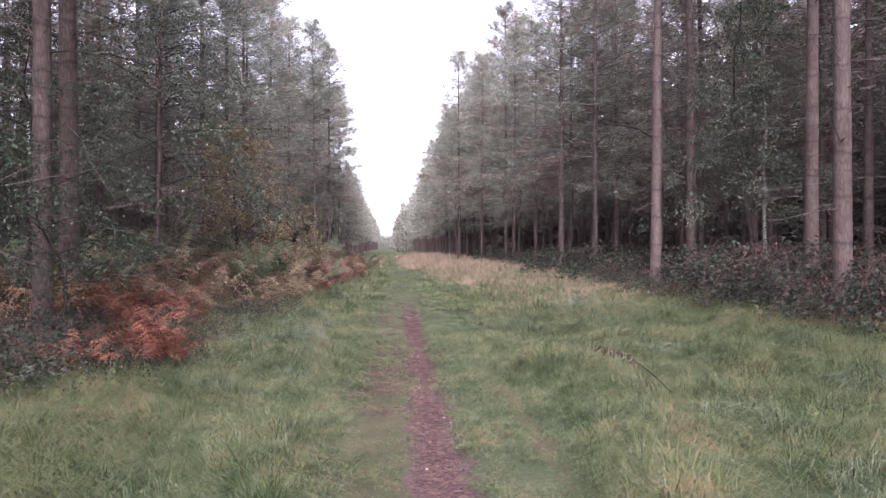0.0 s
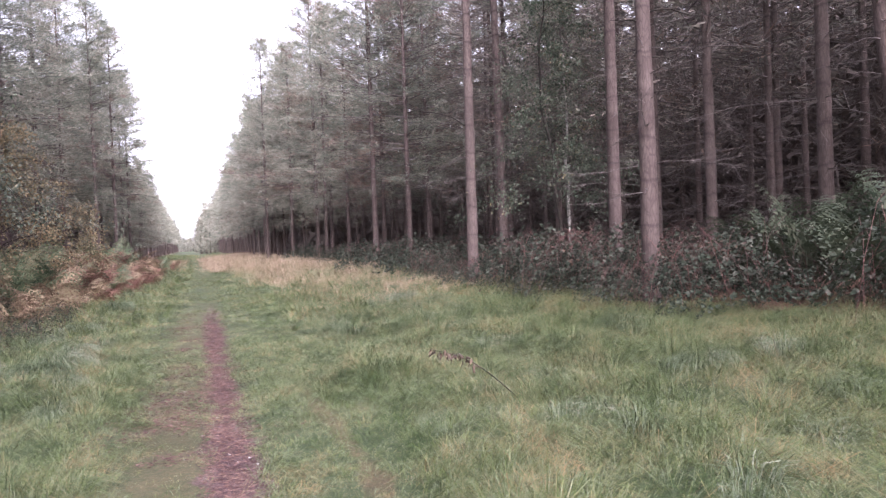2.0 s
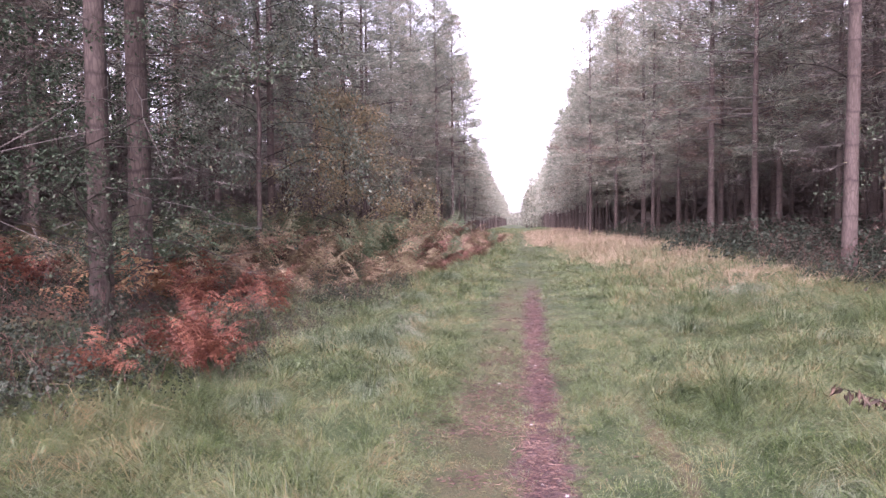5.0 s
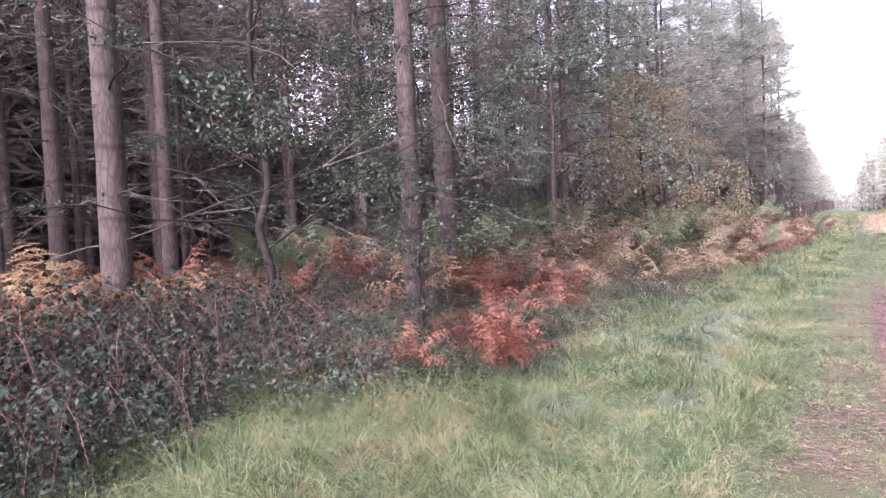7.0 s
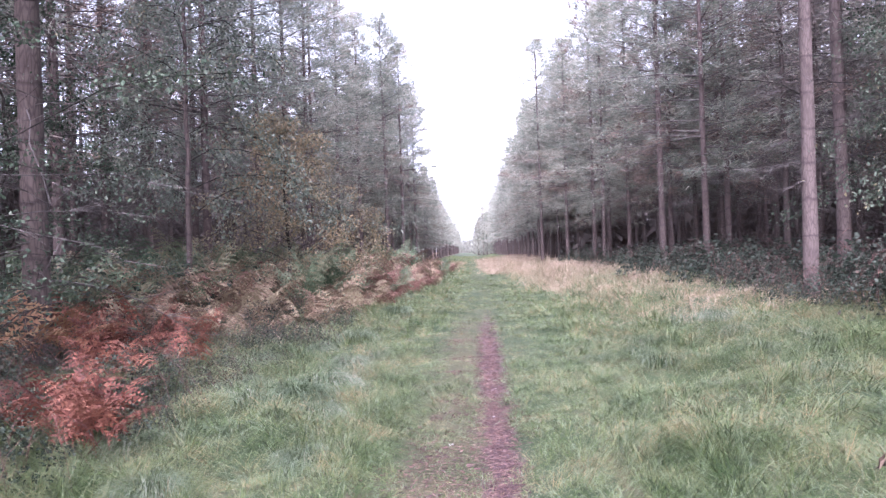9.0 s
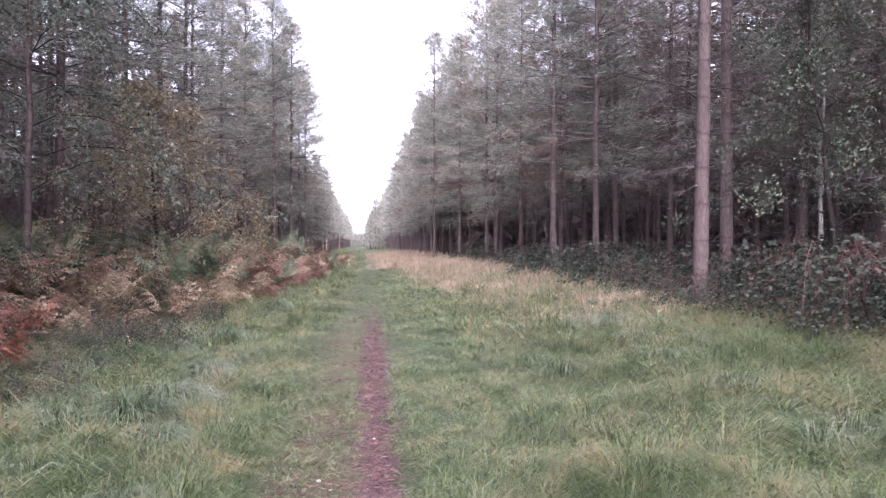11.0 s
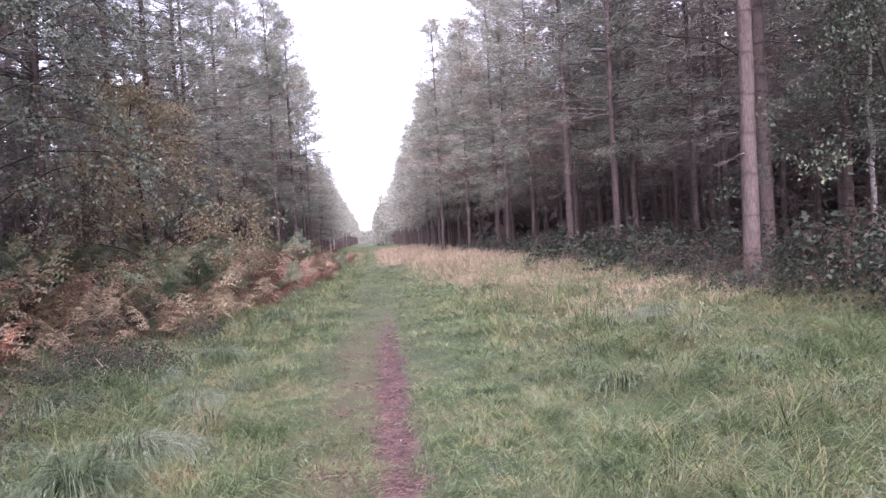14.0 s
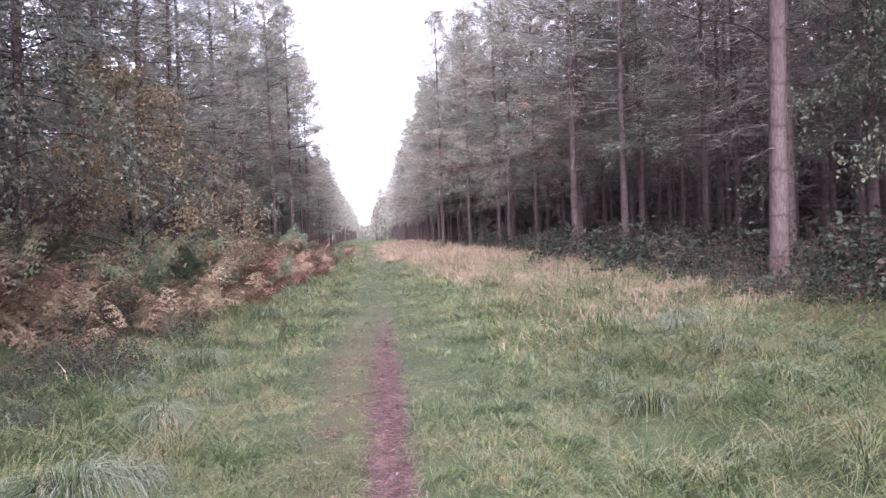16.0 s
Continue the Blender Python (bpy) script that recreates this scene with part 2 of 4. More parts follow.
def ground_material():
    """Turf and moss, a trodden strip of bare peaty soil and needle litter, a second faint rut, litter under the trees."""
    m = bpy.data.materials.new("turf_and_soil")
    m.use_nodes = True
    n, l = m.node_tree.nodes, m.node_tree.links
    bsdf = n["Principled BSDF"]
    pos = n.new("ShaderNodeNewGeometry").outputs["Position"]
    sep = n.new("ShaderNodeSeparateXYZ")
    l.new(pos, sep.inputs[0])

    def math_(op, a, b=None, c=None):
        k = n.new("ShaderNodeMath")
        k.operation = op
        for i, v in enumerate((a, b, c)):
            if v is None:
                continue
            if isinstance(v, (int, float)):
                k.inputs[i].default_value = v
            else:
                l.new(v, k.inputs[i])
        return k.outputs[0]

    def noise_(scale, detail=5):
        t = n.new("ShaderNodeTexNoise")
        t.inputs["Scale"].default_value = scale
        t.inputs["Detail"].default_value = detail
        l.new(pos, t.inputs["Vector"])
        return t.outputs["Fac"]

    def ramp_(v, stops):
        r = n.new("ShaderNodeValToRGB")
        el = r.color_ramp.elements
        for k, (p, c) in enumerate(stops):
            e = el[k] if k < 2 else el.new(p)
            e.position, e.color = p, (*c, 1)
        l.new(v, r.inputs["Fac"])
        return r.outputs["Color"]

    def mix_(f, a, b):
        k = n.new("ShaderNodeMixRGB")
        l.new(f, k.inputs["Fac"])
        l.new(a, k.inputs["Color1"])
        l.new(b, k.inputs["Color2"])
        return k.outputs["Color"]

    def band(d, inner, outer):
        r = n.new("ShaderNodeMapRange")
        r.interpolation_type = "SMOOTHSTEP"
        r.inputs["From Min"].default_value = outer
        r.inputs["From Max"].default_value = inner
        l.new(d, r.inputs["Value"])
        return r.outputs["Result"]

    off = math_("SUBTRACT", sep.outputs["X"], math_("MULTIPLY_ADD", sep.outputs["Y"], PATH_B, PATH_A))
    wob = math_("MULTIPLY", math_("SUBTRACT", noise_(2.6), 0.5), 0.42)
    wob2 = math_("MULTIPLY", math_("SUBTRACT", noise_(13), 0.5), 0.2)
    d = math_("ADD", math_("ADD", math_("ABSOLUTE", off), wob), wob2)
    wide = math_("MULTIPLY", math_("MAXIMUM", math_("SUBTRACT", 8.0, sep.outputs["Y"]), 0.0), 0.024)
    fade = band(math_("ADD", sep.outputs["Y"], math_("MULTIPLY", wob, 14)), 12.0, 20.5)
    bare = math_("MULTIPLY", band(math_("SUBTRACT", d, wide), 0.07, 0.16), fade)
    side = math_("ADD", math_("ABSOLUTE", math_("ADD", off, 0.38)), math_("MULTIPLY", wob, 1.4))
    worn = math_("MULTIPLY", math_("MULTIPLY", band(side, 0.05, 0.5), fade), 0.28)
    rut = math_("ADD", math_("ABSOLUTE", math_("SUBTRACT", sep.outputs["X"], 1.02)), math_("MULTIPLY", wob, 0.9))
    rutm = math_("MULTIPLY", math_("MULTIPLY", band(rut, 0.02, 0.12), band(math_("ABSOLUTE", math_("SUBTRACT", sep.outputs["Y"], 6.2)), 0.9, 2.4)), 0.45)
    # turf colour darkened to deepen the shaded gaps under the grass
    turf = ramp_(math_("MULTIPLY_ADD", noise_(21), 0.5, math_("MULTIPLY", noise_(1.3), 0.5)),
                 [(0.3, (0.0185, 0.0286, 0.0118)), (0.5, (0.042, 0.0571, 0.0252)), (0.68, (0.0924, 0.084, 0.0462))])
    soil = ramp_(math_("MULTIPLY_ADD", noise_(60), 0.6, math_("MULTIPLY", noise_(5), 0.4)),
                 [(0.32, (0.0336, 0.0218, 0.0229)), (0.5, (0.0756, 0.0462, 0.0474)), (0.66, (0.151, 0.105, 0.0992))])
    litter = ramp_(math_("MULTIPLY_ADD", noise_(45), 0.6, math_("MULTIPLY", noise_(4), 0.4)),
                   [(0.32, (0.042, 0.0252, 0.0185)), (0.5, (0.109, 0.063, 0.042)), (0.68, (0.185, 0.109, 0.0672))])
    wood = n.new("ShaderNodeMapRange")
    wood.interpolation_type = "SMOOTHSTEP"
    wood.inputs["From Min"].default_value, wood.inputs["From Max"].default_value = 5.2, 6.6
    l.new(math_("ADD", math_("ABSOLUTE", math_("SUBTRACT", sep.outputs["X"], 0.5)), wob), wood.inputs["Value"])
    c = mix_(worn, turf, litter)
    c = mix_(rutm, c, litter)
    c = mix_(bare, c, soil)
    c = mix_(wood.outputs["Result"], c, litter)
    l.new(c, bsdf.inputs["Base Color"])
    bsdf.inputs["Roughness"].default_value = 0.85
    bsdf.inputs["Specular IOR Level"].default_value = 0.25
    b = n.new("ShaderNodeBump")
    b.inputs["Strength"].default_value = 0.8
    b.inputs["Distance"].default_value = 0.025
    l.new(noise_(55, 8), b.inputs["Height"])
    l.new(b.outputs["Normal"], bsdf.inputs["Normal"])
    return m


M_GROUND = ground_material()

# ---------------------------------------------------------------- shape helpers
RNG = np.random.default_rng(7)
TABLE = np.random.default_rng(3).random((256, 256))


def wave(x, y, size):
    """Smooth value noise from 0 to 1, with features about `size` metres across."""
    x, y = np.asarray(x, float) / size + 1000.3, np.asarray(y, float) / size + 1000.7
    i, j = np.floor(x).astype(int), np.floor(y).astype(int)
    u, v = x - i, y - j
    u, v = u * u * (3 - 2 * u), v * v * (3 - 2 * v)
    g = lambda a, b: TABLE[a % 256, b % 256]
    return (g(i, j) * (1 - u) + g(i + 1, j) * u) * (1 - v) + (g(i, j + 1) * (1 - u) + g(i + 1, j + 1) * u) * v


def step(a, b, x):
    t = np.clip((np.asarray(x, float) - a) / (b - a), 0, 1)
    return t * t * (3 - 2 * t)


def height(x, y):
    """The lie of the land: nearly level, a little higher towards the trees, hummocky, the trodden line sunk."""
    x, y = np.asarray(x, float), np.asarray(y, float)
    off = np.abs(x - PATH_A - PATH_B * y)
    away = step(0.3, 1.6, off)
    near = 1 - step(60, 120, np.abs(y))
    z = 0.32 * step(1.5, 7, x) + 0.24 * step(1.8, 6.5, -x)
    z = z + near * away * (0.17 * (wave(x, y, 1.2) - 0.5) + 0.19 * (wave(x, y, 0.48) - 0.5) + 0.16 * (wave(x, y, 4.0) - 0.5))
    return z - 0.035 * (1 - step(0.1, 0.35, off)) + 0.012 * (wave(x, y, 0.16) - 0.5)


def at(x, y):
    return float(height(x, y))


def mesh_of(name, verts, faces, mat, smooth=False):
    """A mesh from arrays: verts (n, 3); faces: a list of index arrays (k, 3) or (k, 4)."""
    me = bpy.data.meshes.new(name)
    verts = np.ascontiguousarray(verts, np.float32)
    faces = [np.asarray(f, np.int32) for f in faces if len(f)]
    loops = np.concatenate([f.ravel() for f in faces])
    sizes = np.concatenate([np.full(len(f), f.shape[1], np.int32) for f in faces])
    me.vertices.add(len(verts))
    me.vertices.foreach_set("co", verts.ravel())
    me.loops.add(len(loops))
    me.loops.foreach_set("vertex_index", loops)
    me.polygons.add(len(sizes))
    starts = np.concatenate([[0], np.cumsum(sizes)[:-1]]).astype(np.int32)
    me.polygons.foreach_set("loop_start", starts)
    if smooth:
        me.polygons.foreach_set("use_smooth", np.ones(len(sizes), bool))
    me.update(calc_edges=True)
    me.materials.append(mat)
    return me


class Heap:
    """Gathers pieces of geometry into one mesh."""

    def __init__(self):
        self.v, self.t, self.q, self.n = [], [], [], 0

    def add(self, v, t=(), q=()):
        self.v.append(np.asarray(v, float).reshape(-1, 3))
        if len(t):
            self.t.append(np.asarray(t, int) + self.n)
        if len(q):
            self.q.append(np.asarray(q, int) + self.n)
        self.n += len(self.v[-1])

    def mesh(self, name, mat, smooth=False):
        faces = []
        if self.t:
            faces.append(np.concatenate(self.t))
        if self.q:
            faces.append(np.concatenate(self.q))
        return mesh_of(name, np.concatenate(self.v), faces, mat, smooth)


def part(name, data, parent, label=""):
    ob = new(name, data)
    ob.parent = parent
    return tagged(ob, label)


def unit(v):
    v = np.asarray(v, float)
    return v / np.maximum(np.linalg.norm(v, axis=-1, keepdims=True), 1e-9)


def tube(heap, pts, radii, sides=6, rough=0.0, rng=RNG, cap=True):
    """A round limb along pts."""
    pts, radii = np.asarray(pts, float), np.asarray(radii, float)
    k = len(pts)
    tan = unit(np.gradient(pts, axis=0))
    ref = np.where(np.abs(tan[:, 2:3]) > 0.9, [[1.0, 0, 0]], [[0, 0, 1.0]])
    a = unit(np.cross(tan, ref))
    b = np.cross(tan, a)
    ang = np.linspace(0, 2 * np.pi, sides, endpoint=False)
    ring = a[:, None] * np.cos(ang)[None, :, None] + b[:, None] * np.sin(ang)[None, :, None]
    rr = radii[:, None] * (1 + rough * (rng.random((k, sides)) - 0.5))
    v = pts[:, None] + ring * rr[..., None]
    idx = np.arange(k * sides).reshape(k, sides)
    nx = np.roll(idx, -1, axis=1)
    q = np.stack([idx[:-1], nx[:-1], nx[1:], idx[1:]], -1).reshape(-1, 4)
    heap.add(v.reshape(-1, 3), q=q)


def slivers(heap, base, way, length, width, rng=RNG):
    """Thin needles or simple blades: one tapered triangle each."""
    base, way = np.asarray(base, float), unit(way)
    side = unit(np.cross(way, rng.normal(size=way.shape)))
    w = np.asarray(width)[..., None] * 0.5
    v = np.stack([base - side * w, base + side * w, base + way * np.asarray(length)[..., None]], 1)
    heap.add(v.reshape(-1, 3), t=np.arange(len(base) * 3).reshape(-1, 3))


def leaves(heap, base, way, length, width, rng=RNG, fold=0.25, face=None):
    """Small leaves: two triangles folded along the midrib."""
    base, way = np.asarray(base, float), unit(way)
    nrm = rng.normal(size=way.shape) if face is None else face + 0.55 * rng.normal(size=way.shape)
    side = unit(np.cross(way, nrm))
    up = np.cross(side, way)
    L, W = np.asarray(length)[..., None], np.asarray(width)[..., None]
    mid = base + way * L * 0.45
    v = np.stack([base, mid + side * W * 0.5 + up * W * fold, base + way * L, mid - side * W * 0.5 + up * W * fold], 1)
    i = np.arange(len(base))[:, None] * 4
    heap.add(v.reshape(-1, 3), t=np.concatenate([i + [0, 1, 2], i + [0, 2, 3]]))


# ---------------------------------------------------------------- the ground


def build_ground():
    """One sheet, fine near the walk and ever coarser out to the horizon."""
    grow = lambda start, k, f: start + np.cumsum(0.3 * f ** np.arange(k))
    xs = np.concatenate([-grow(7.0, 40, 1.2)[::-1], np.arange(-7, 8.501, 0.14), grow(8.5, 40, 1.2)])
    ys = np.concatenate([-grow(0.0, 40, 1.2)[::-1], np.arange(0, 15, 0.14), np.arange(15, 60, 0.3), grow(60.0, 42, 1.2)])
    X, Y = np.meshgrid(xs, ys)
    v = np.stack([X, Y, height(X, Y)], -1).reshape(-1, 3)
    i = np.arange(len(ys) * len(xs)).reshape(len(ys), len(xs))
    q = np.stack([i[:-1, :-1], i[:-1, 1:], i[1:, 1:], i[1:, :-1]], -1).reshape(-1, 4)
    ob = new("ground", mesh_of("ground", v, [q], M_GROUND, True))
    tagged(ob, "grassy forest ride with a narrow trodden path of bare reddish soil", "ground", kind="structure")


build_ground()

# ---------------------------------------------------------------- pines


def pine_trunk(rng, tall, radius, lean=(0, 0), sides=12):
    """A straight tapered stem, slightly wavy, flared at the foot, with swollen whorls."""
    k = 36
    s = np.linspace(0, 1, k)
    sway = np.cumsum(rng.normal(size=(k, 2)) * 0.012, axis=0)
    pts = np.stack([lean[0] * tall * s + sway[:, 0] * s, lean[1] * tall * s + sway[:, 1] * s, s * tall - 0.25], -1)
    rad = radius * (1 - s) ** 0.75 + 0.012 + radius * 0.35 * np.exp(-s * tall / 0.35)
    rad *= 1 + 0.02 * np.sin(s * tall / 0.62 * 2 * np.pi)
    return pts, rad


def on_stem(pts, z):
    return np.array([np.interp(z, pts[:, 2], pts[:, 0]), np.interp(z, pts[:, 2], pts[:, 1]), z])


def limb(rng, start, yaw, rise, length, droop, crook=0.03):
    s = np.linspace(0, 1, 6)
    out = np.stack([np.cos(yaw) * s * length, np.sin(yaw) * s * length, length * (rise * s - droop * s * s)], -1)
    out += np.cumsum(rng.normal(size=(6, 3)) * crook * length, axis=0) * s[:, None]
    return start + out


def build_pine(seed, tall, radius, crown_from, spread, shoots, needles, n_len, n_wid, lean=(0, 0), dead_from=1.2, inner=False, brown=False, cheap=False, cone=0.72, snag=1.0, stem=None):
    """A pine: stem, dead lower limbs with stubs, live limbs, and a crown of needle tufts."""
    rng = np.random.default_rng(seed)
    pts, rad = pine_trunk(rng, tall, radius, lean)
    root = new("pine_tree")
    hp = Heap()
    thin = slice(None, None, 3 if cheap else 1)
    tube(hp, pts[thin], rad[thin], 6 if cheap else 9 if inner else 14, 0.07, rng)
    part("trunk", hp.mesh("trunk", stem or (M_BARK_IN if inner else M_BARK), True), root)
    wood, crown, rust = Heap(), Heap(), Heap()
    few = slice(None, None, 5) if cheap else [0, 3, 5] if inner else slice(None)
    z = dead_from
    while z < crown_from + 1.5:
        for _ in range(rng.integers(1, 3) if cheap else rng.integers(3, 6)):
            yaw, L = rng.random() * 6.28, rng.choice([0.12, 0.25, 0.8, 1.5]) * (0.6 + rng.random() * 0.7) * snag
            p = limb(rng, on_stem(pts, z), yaw, rng.uniform(-0.15, 0.3), L, rng.uniform(0, 0.4))
            r0 = 0.006 + 0.003 * min(L, 1.5)
            tube(wood, p[few], np.linspace(r0, 0.003, len(p[few])), 3, 0, rng)
            if L > 0.7 and not cheap:
                for j in range(5 if inner else 10):
                    a = p[rng.integers(2, 6)]
                    b = a + np.array([np.cos(yaw + rng.uniform(-1.2, 1.2)), np.sin(yaw + rng.uniform(-1.2, 1.2)), rng.uniform(-0.5, 0.3)]) * L * 0.4
                    slivers(wood, a[None], (b - a)[None], np.array([L * 0.5]), np.array([0.012 if inner else 0.008]), rng)
        z += rng.uniform(0.3, 0.6)
    z = crown_from
    while z < tall - 0.3:
        f = (z - crown_from) / (tall - crown_from)
        reach = spread * (1.0 - f) ** cone * (0.55 + 0.45 * min(1, f * 5 + 0.45)) + 0.2
        for _ in range(rng.integers(3, 6) + (f > 0.45) + (f > 0.7)):
            yaw, L = rng.random() * 6.28, reach * rng.uniform(0.6, 1.2)
            p = limb(rng, on_stem(pts, z + rng.uniform(-0.15, 0.15)), yaw, 0.06 + 0.62 * f, L, 0.24 * (1 - f))
            tube(wood, p[::5] if cheap or inner else p[::2], np.linspace(0.008 + 0.006 * L, 0.003, 2 if cheap or inner else 3), 3, 0, rng)
            m = max(3 if inner or cheap else 6, int(shoots * (L / spread) ** 0.65))
            u = rng.uniform(0.2, 1.0, m)
            tip = np.stack([np.interp(u, np.linspace(0, 1, 6), p[:, c]) for c in range(3)], -1)
            side = unit(np.stack([np.cos(yaw + rng.normal(size=m) * 0.9), np.sin(yaw + rng.normal(size=m) * 0.9), rng.uniform(-0.3, 0.25, m) + 0.5 * f], -1))
            tip = tip + side * (rng.random((m, 1)) * 0.5 * min(L, 1.4))
            k = m * needles
            base = np.repeat(tip, needles, 0) + rng.normal(size=(k, 3)) * 0.09 - np.repeat(side, needles, 0) * rng.random((k, 1)) * 0.32
            way = np.repeat(side, needles, 0) + rng.normal(size=(k, 3)) * 0.5
            pick = rust if (brown and rng.random() < 0.45) or rng.random() < 0.05 + 0.25 * (f < 0.22) * rng.random() else crown
            slivers(pick, base, way, rng.uniform(0.6, 1.15, k) * n_len, np.full(k, n_wid), rng)
        z += rng.uniform(0.32, 0.55) * (1 - 0.5 * f)
    tagged(part("branchwork", wood.mesh("branchwork", M_TWIG), root, "bare grey branches and dead twigs"), kind="stuff")
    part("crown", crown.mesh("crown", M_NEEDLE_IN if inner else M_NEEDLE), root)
    if rust.n:
        part("browned_foliage", rust.mesh("browned_foliage", M_NEEDLE_DEAD), root, "withered brown needle sprays")
    return root


def stand(tree, label, group=""):
    return tagged(tree, label, "tree", group)


def put(tree, x, y, turn, size=1.0, tilt=(0, 0), sink=0.0):
    """A copy of a thing at a spot on the ground."""
    ob = copy_thing(tree, pose(x, y, at(x, y) - sink, tilt[0], tilt[1], turn))
    ob.scale = (size, size, size)
    return ob


HIDE = []          # patterns, removed once copied


def pattern(ob):
    HIDE.append(ob)
    return ob


L_EDGE = "tall Scots pine beside the grassy ride with grey-green needles"
L_IN = "slender shade-toned brown pine inside the wood with dead lower branches"
EDGE = [pattern(stand(build_pine(11 + k, 16.0 + k * 0.5, 0.12, 4.0 + (k % 3) * 0.8, 3.9, 16, 10, 0.3, 0.026), L_EDGE, "pines along the ride")) for k in range(4)]
LOW = [pattern(stand(build_pine(31 + k, 15.5, 0.115, 3.0 + 0.4 * k, 3.3, 14, 9, 0.3, 0.026, brown=(k == 1)), L_EDGE, "pines along the ride")) for k in range(3)]
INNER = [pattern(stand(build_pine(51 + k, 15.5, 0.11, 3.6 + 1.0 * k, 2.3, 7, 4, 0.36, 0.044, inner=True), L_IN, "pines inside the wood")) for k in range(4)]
FAR = [pattern(stand(build_pine(71 + k, 16.0, 0.13, 3.2, 3.5, 11, 5, 0.42, 0.058, cheap=True), L_EDGE, "pines along the ride")) for k in range(3)]
BARE = [pattern(stand(build_pine(91 + k, 16.5, 0.118, 6.6 + k, 2.2, 11, 5, 0.32, 0.05, dead_from=1.6),
                      "bare-stemmed Scots pine with pinkish scaly bark among brambles", "pines along the ride")) for k in range(3)]
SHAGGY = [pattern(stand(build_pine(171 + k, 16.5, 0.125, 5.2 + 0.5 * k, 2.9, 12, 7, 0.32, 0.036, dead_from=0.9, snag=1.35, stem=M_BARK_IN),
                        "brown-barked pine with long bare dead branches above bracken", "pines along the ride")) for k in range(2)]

TAKEN = []


def tree_at(kind, x, y, size=1.0, turn=None, tilt=(0, 0)):
    TAKEN.append((x, y))
    return put(kind, x, y, RNG.random() * 360 if turn is None else turn, size, tilt)


# stems that stand out along the walk
STEM_C = tree_at(BARE[0], 6.37, 9.28, 1.02, 20)
STEM_A = tree_at(BARE[1], 6.01, 14.97, 0.98, 80, (0, -1.5))
tree_at(BARE[2], 8.46, 18.31, 1.12, 150)
tree_at(INNER[0], 10.3, 21.4, 1.0, 10)
tree_at(BARE[0], 8.04, 12.42, 1.05, 200)
tree_at(LOW[0], 11.06, 32.13, 1.0)
tree_at(LOW[1], 9.04, 32.64, 1.0)
tree_at(EDGE[1], 8.46, 42.73, 1.0)
tree_at(EDGE[0], 6.72, 47.8, 0.96)
tree_at(EDGE[2], -4.93, 43.7, 0.95)
tree_at(EDGE[3], -6.3, 42.0, 0.9)
tree_at(EDGE[0], -4.15, 45.6, 0.94)
tree_at(INNER[1], -11.9, 36.5, 1.0)
STEM_G = tree_at(SHAGGY[0], -4.8, 9.8, 1.0, 30)
tree_at(SHAGGY[1], -4.98, 10.95, 1.1, 250)
STEM_D = tree_at(SHAGGY[0], -7.11, 7.2, 1.25, 120)
tree_at(INNER[2], -11.4, 8.81, 1.25)
tree_at(INNER[3], -10.67, 10.42, 1.2)
TAKEN.append((11.05, 8.76))
tree_at(INNER[2], 11.72, 10.65, 1.25)
tree_at(INNER[1], 11.16, 13.09, 1.1)
tree_at(LOW[2], -6.6, 27.5, 1.0)
tree_at(EDGE[0], -7.4, 22.0, 1.0)
tree_at(LOW[1], -8.6, 17.0, 1.0)


def forked_pine():
    """A pine whose stem divides into two at head height and above."""
    rng = np.random.default_rng(61)
    root = new("pine_tree")
    hp, wood, crown = Heap(), Heap(), Heap()
    tube(hp, [[0.16, 0, -0.2], [0.12, 0, 0.8], [0.03, 0, 1.9], [-0.02, 0, 2.6], [-0.03, 0, 2.95]], [0.17, 0.15, 0.14, 0.15, 0.12], 12, 0.06, rng)
    for k, (a, b, c) in enumerate(((-0.22, -0.3, -0.25), (0.12, 0.2, 0.35))):
        pts = np.array([[-0.02, 0, 2.55], [a * 0.45, 0.02, 3.1], [a, 0.05, 4.3], [b, 0.05, 6.5], [b, 0, 10], [c, 0, 15]])
        tube(hp, pts, np.array([0.1, 0.105, 0.1, 0.09, 0.07, 0.02]) * (1 - 0.12 * k), 10, 0.06, rng)
        for z in np.arange(3.2, 14.6, 0.3):
            for _ in range(2):
                yaw, L = rng.random() * 6.28, rng.uniform(0.3, 1.8) * (1 if z < 11 else 0.6)
                p = limb(rng, np.array([np.interp(z, pts[:, 2], pts[:, 0]), 0.03, z]), yaw, rng.uniform(-0.1, 0.35), L, 0.25)
                tube(wood, p, np.linspace(0.014, 0.003, 6), 3, 0, rng)
                if z > 7:
                    m = 60
                    b0 = p[rng.integers(2, 6, m)] + rng.normal(size=(m, 3)) * 0.15
                    slivers(crown, b0, rng.normal(size=(m, 3)) + (p[5] - p[0]) / L, rng.uniform(0.2, 0.36, m), np.full(m, 0.04), rng)
    part("trunk", hp.mesh("trunk", M_BARK, True), root)
    tagged(part("branchwork", wood.mesh("branchwork", M_TWIG), root, "bare dead side branches"), kind="stuff")
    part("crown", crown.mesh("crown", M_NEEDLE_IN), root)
    root.matrix_basis = pose(11.05, 8.76, at(11.05, 8.76), 0, 0, -35)
    tagged(root, "pine with its stem forked in two behind tall ferns", "tree", "pines along the ride")


forked_pine()


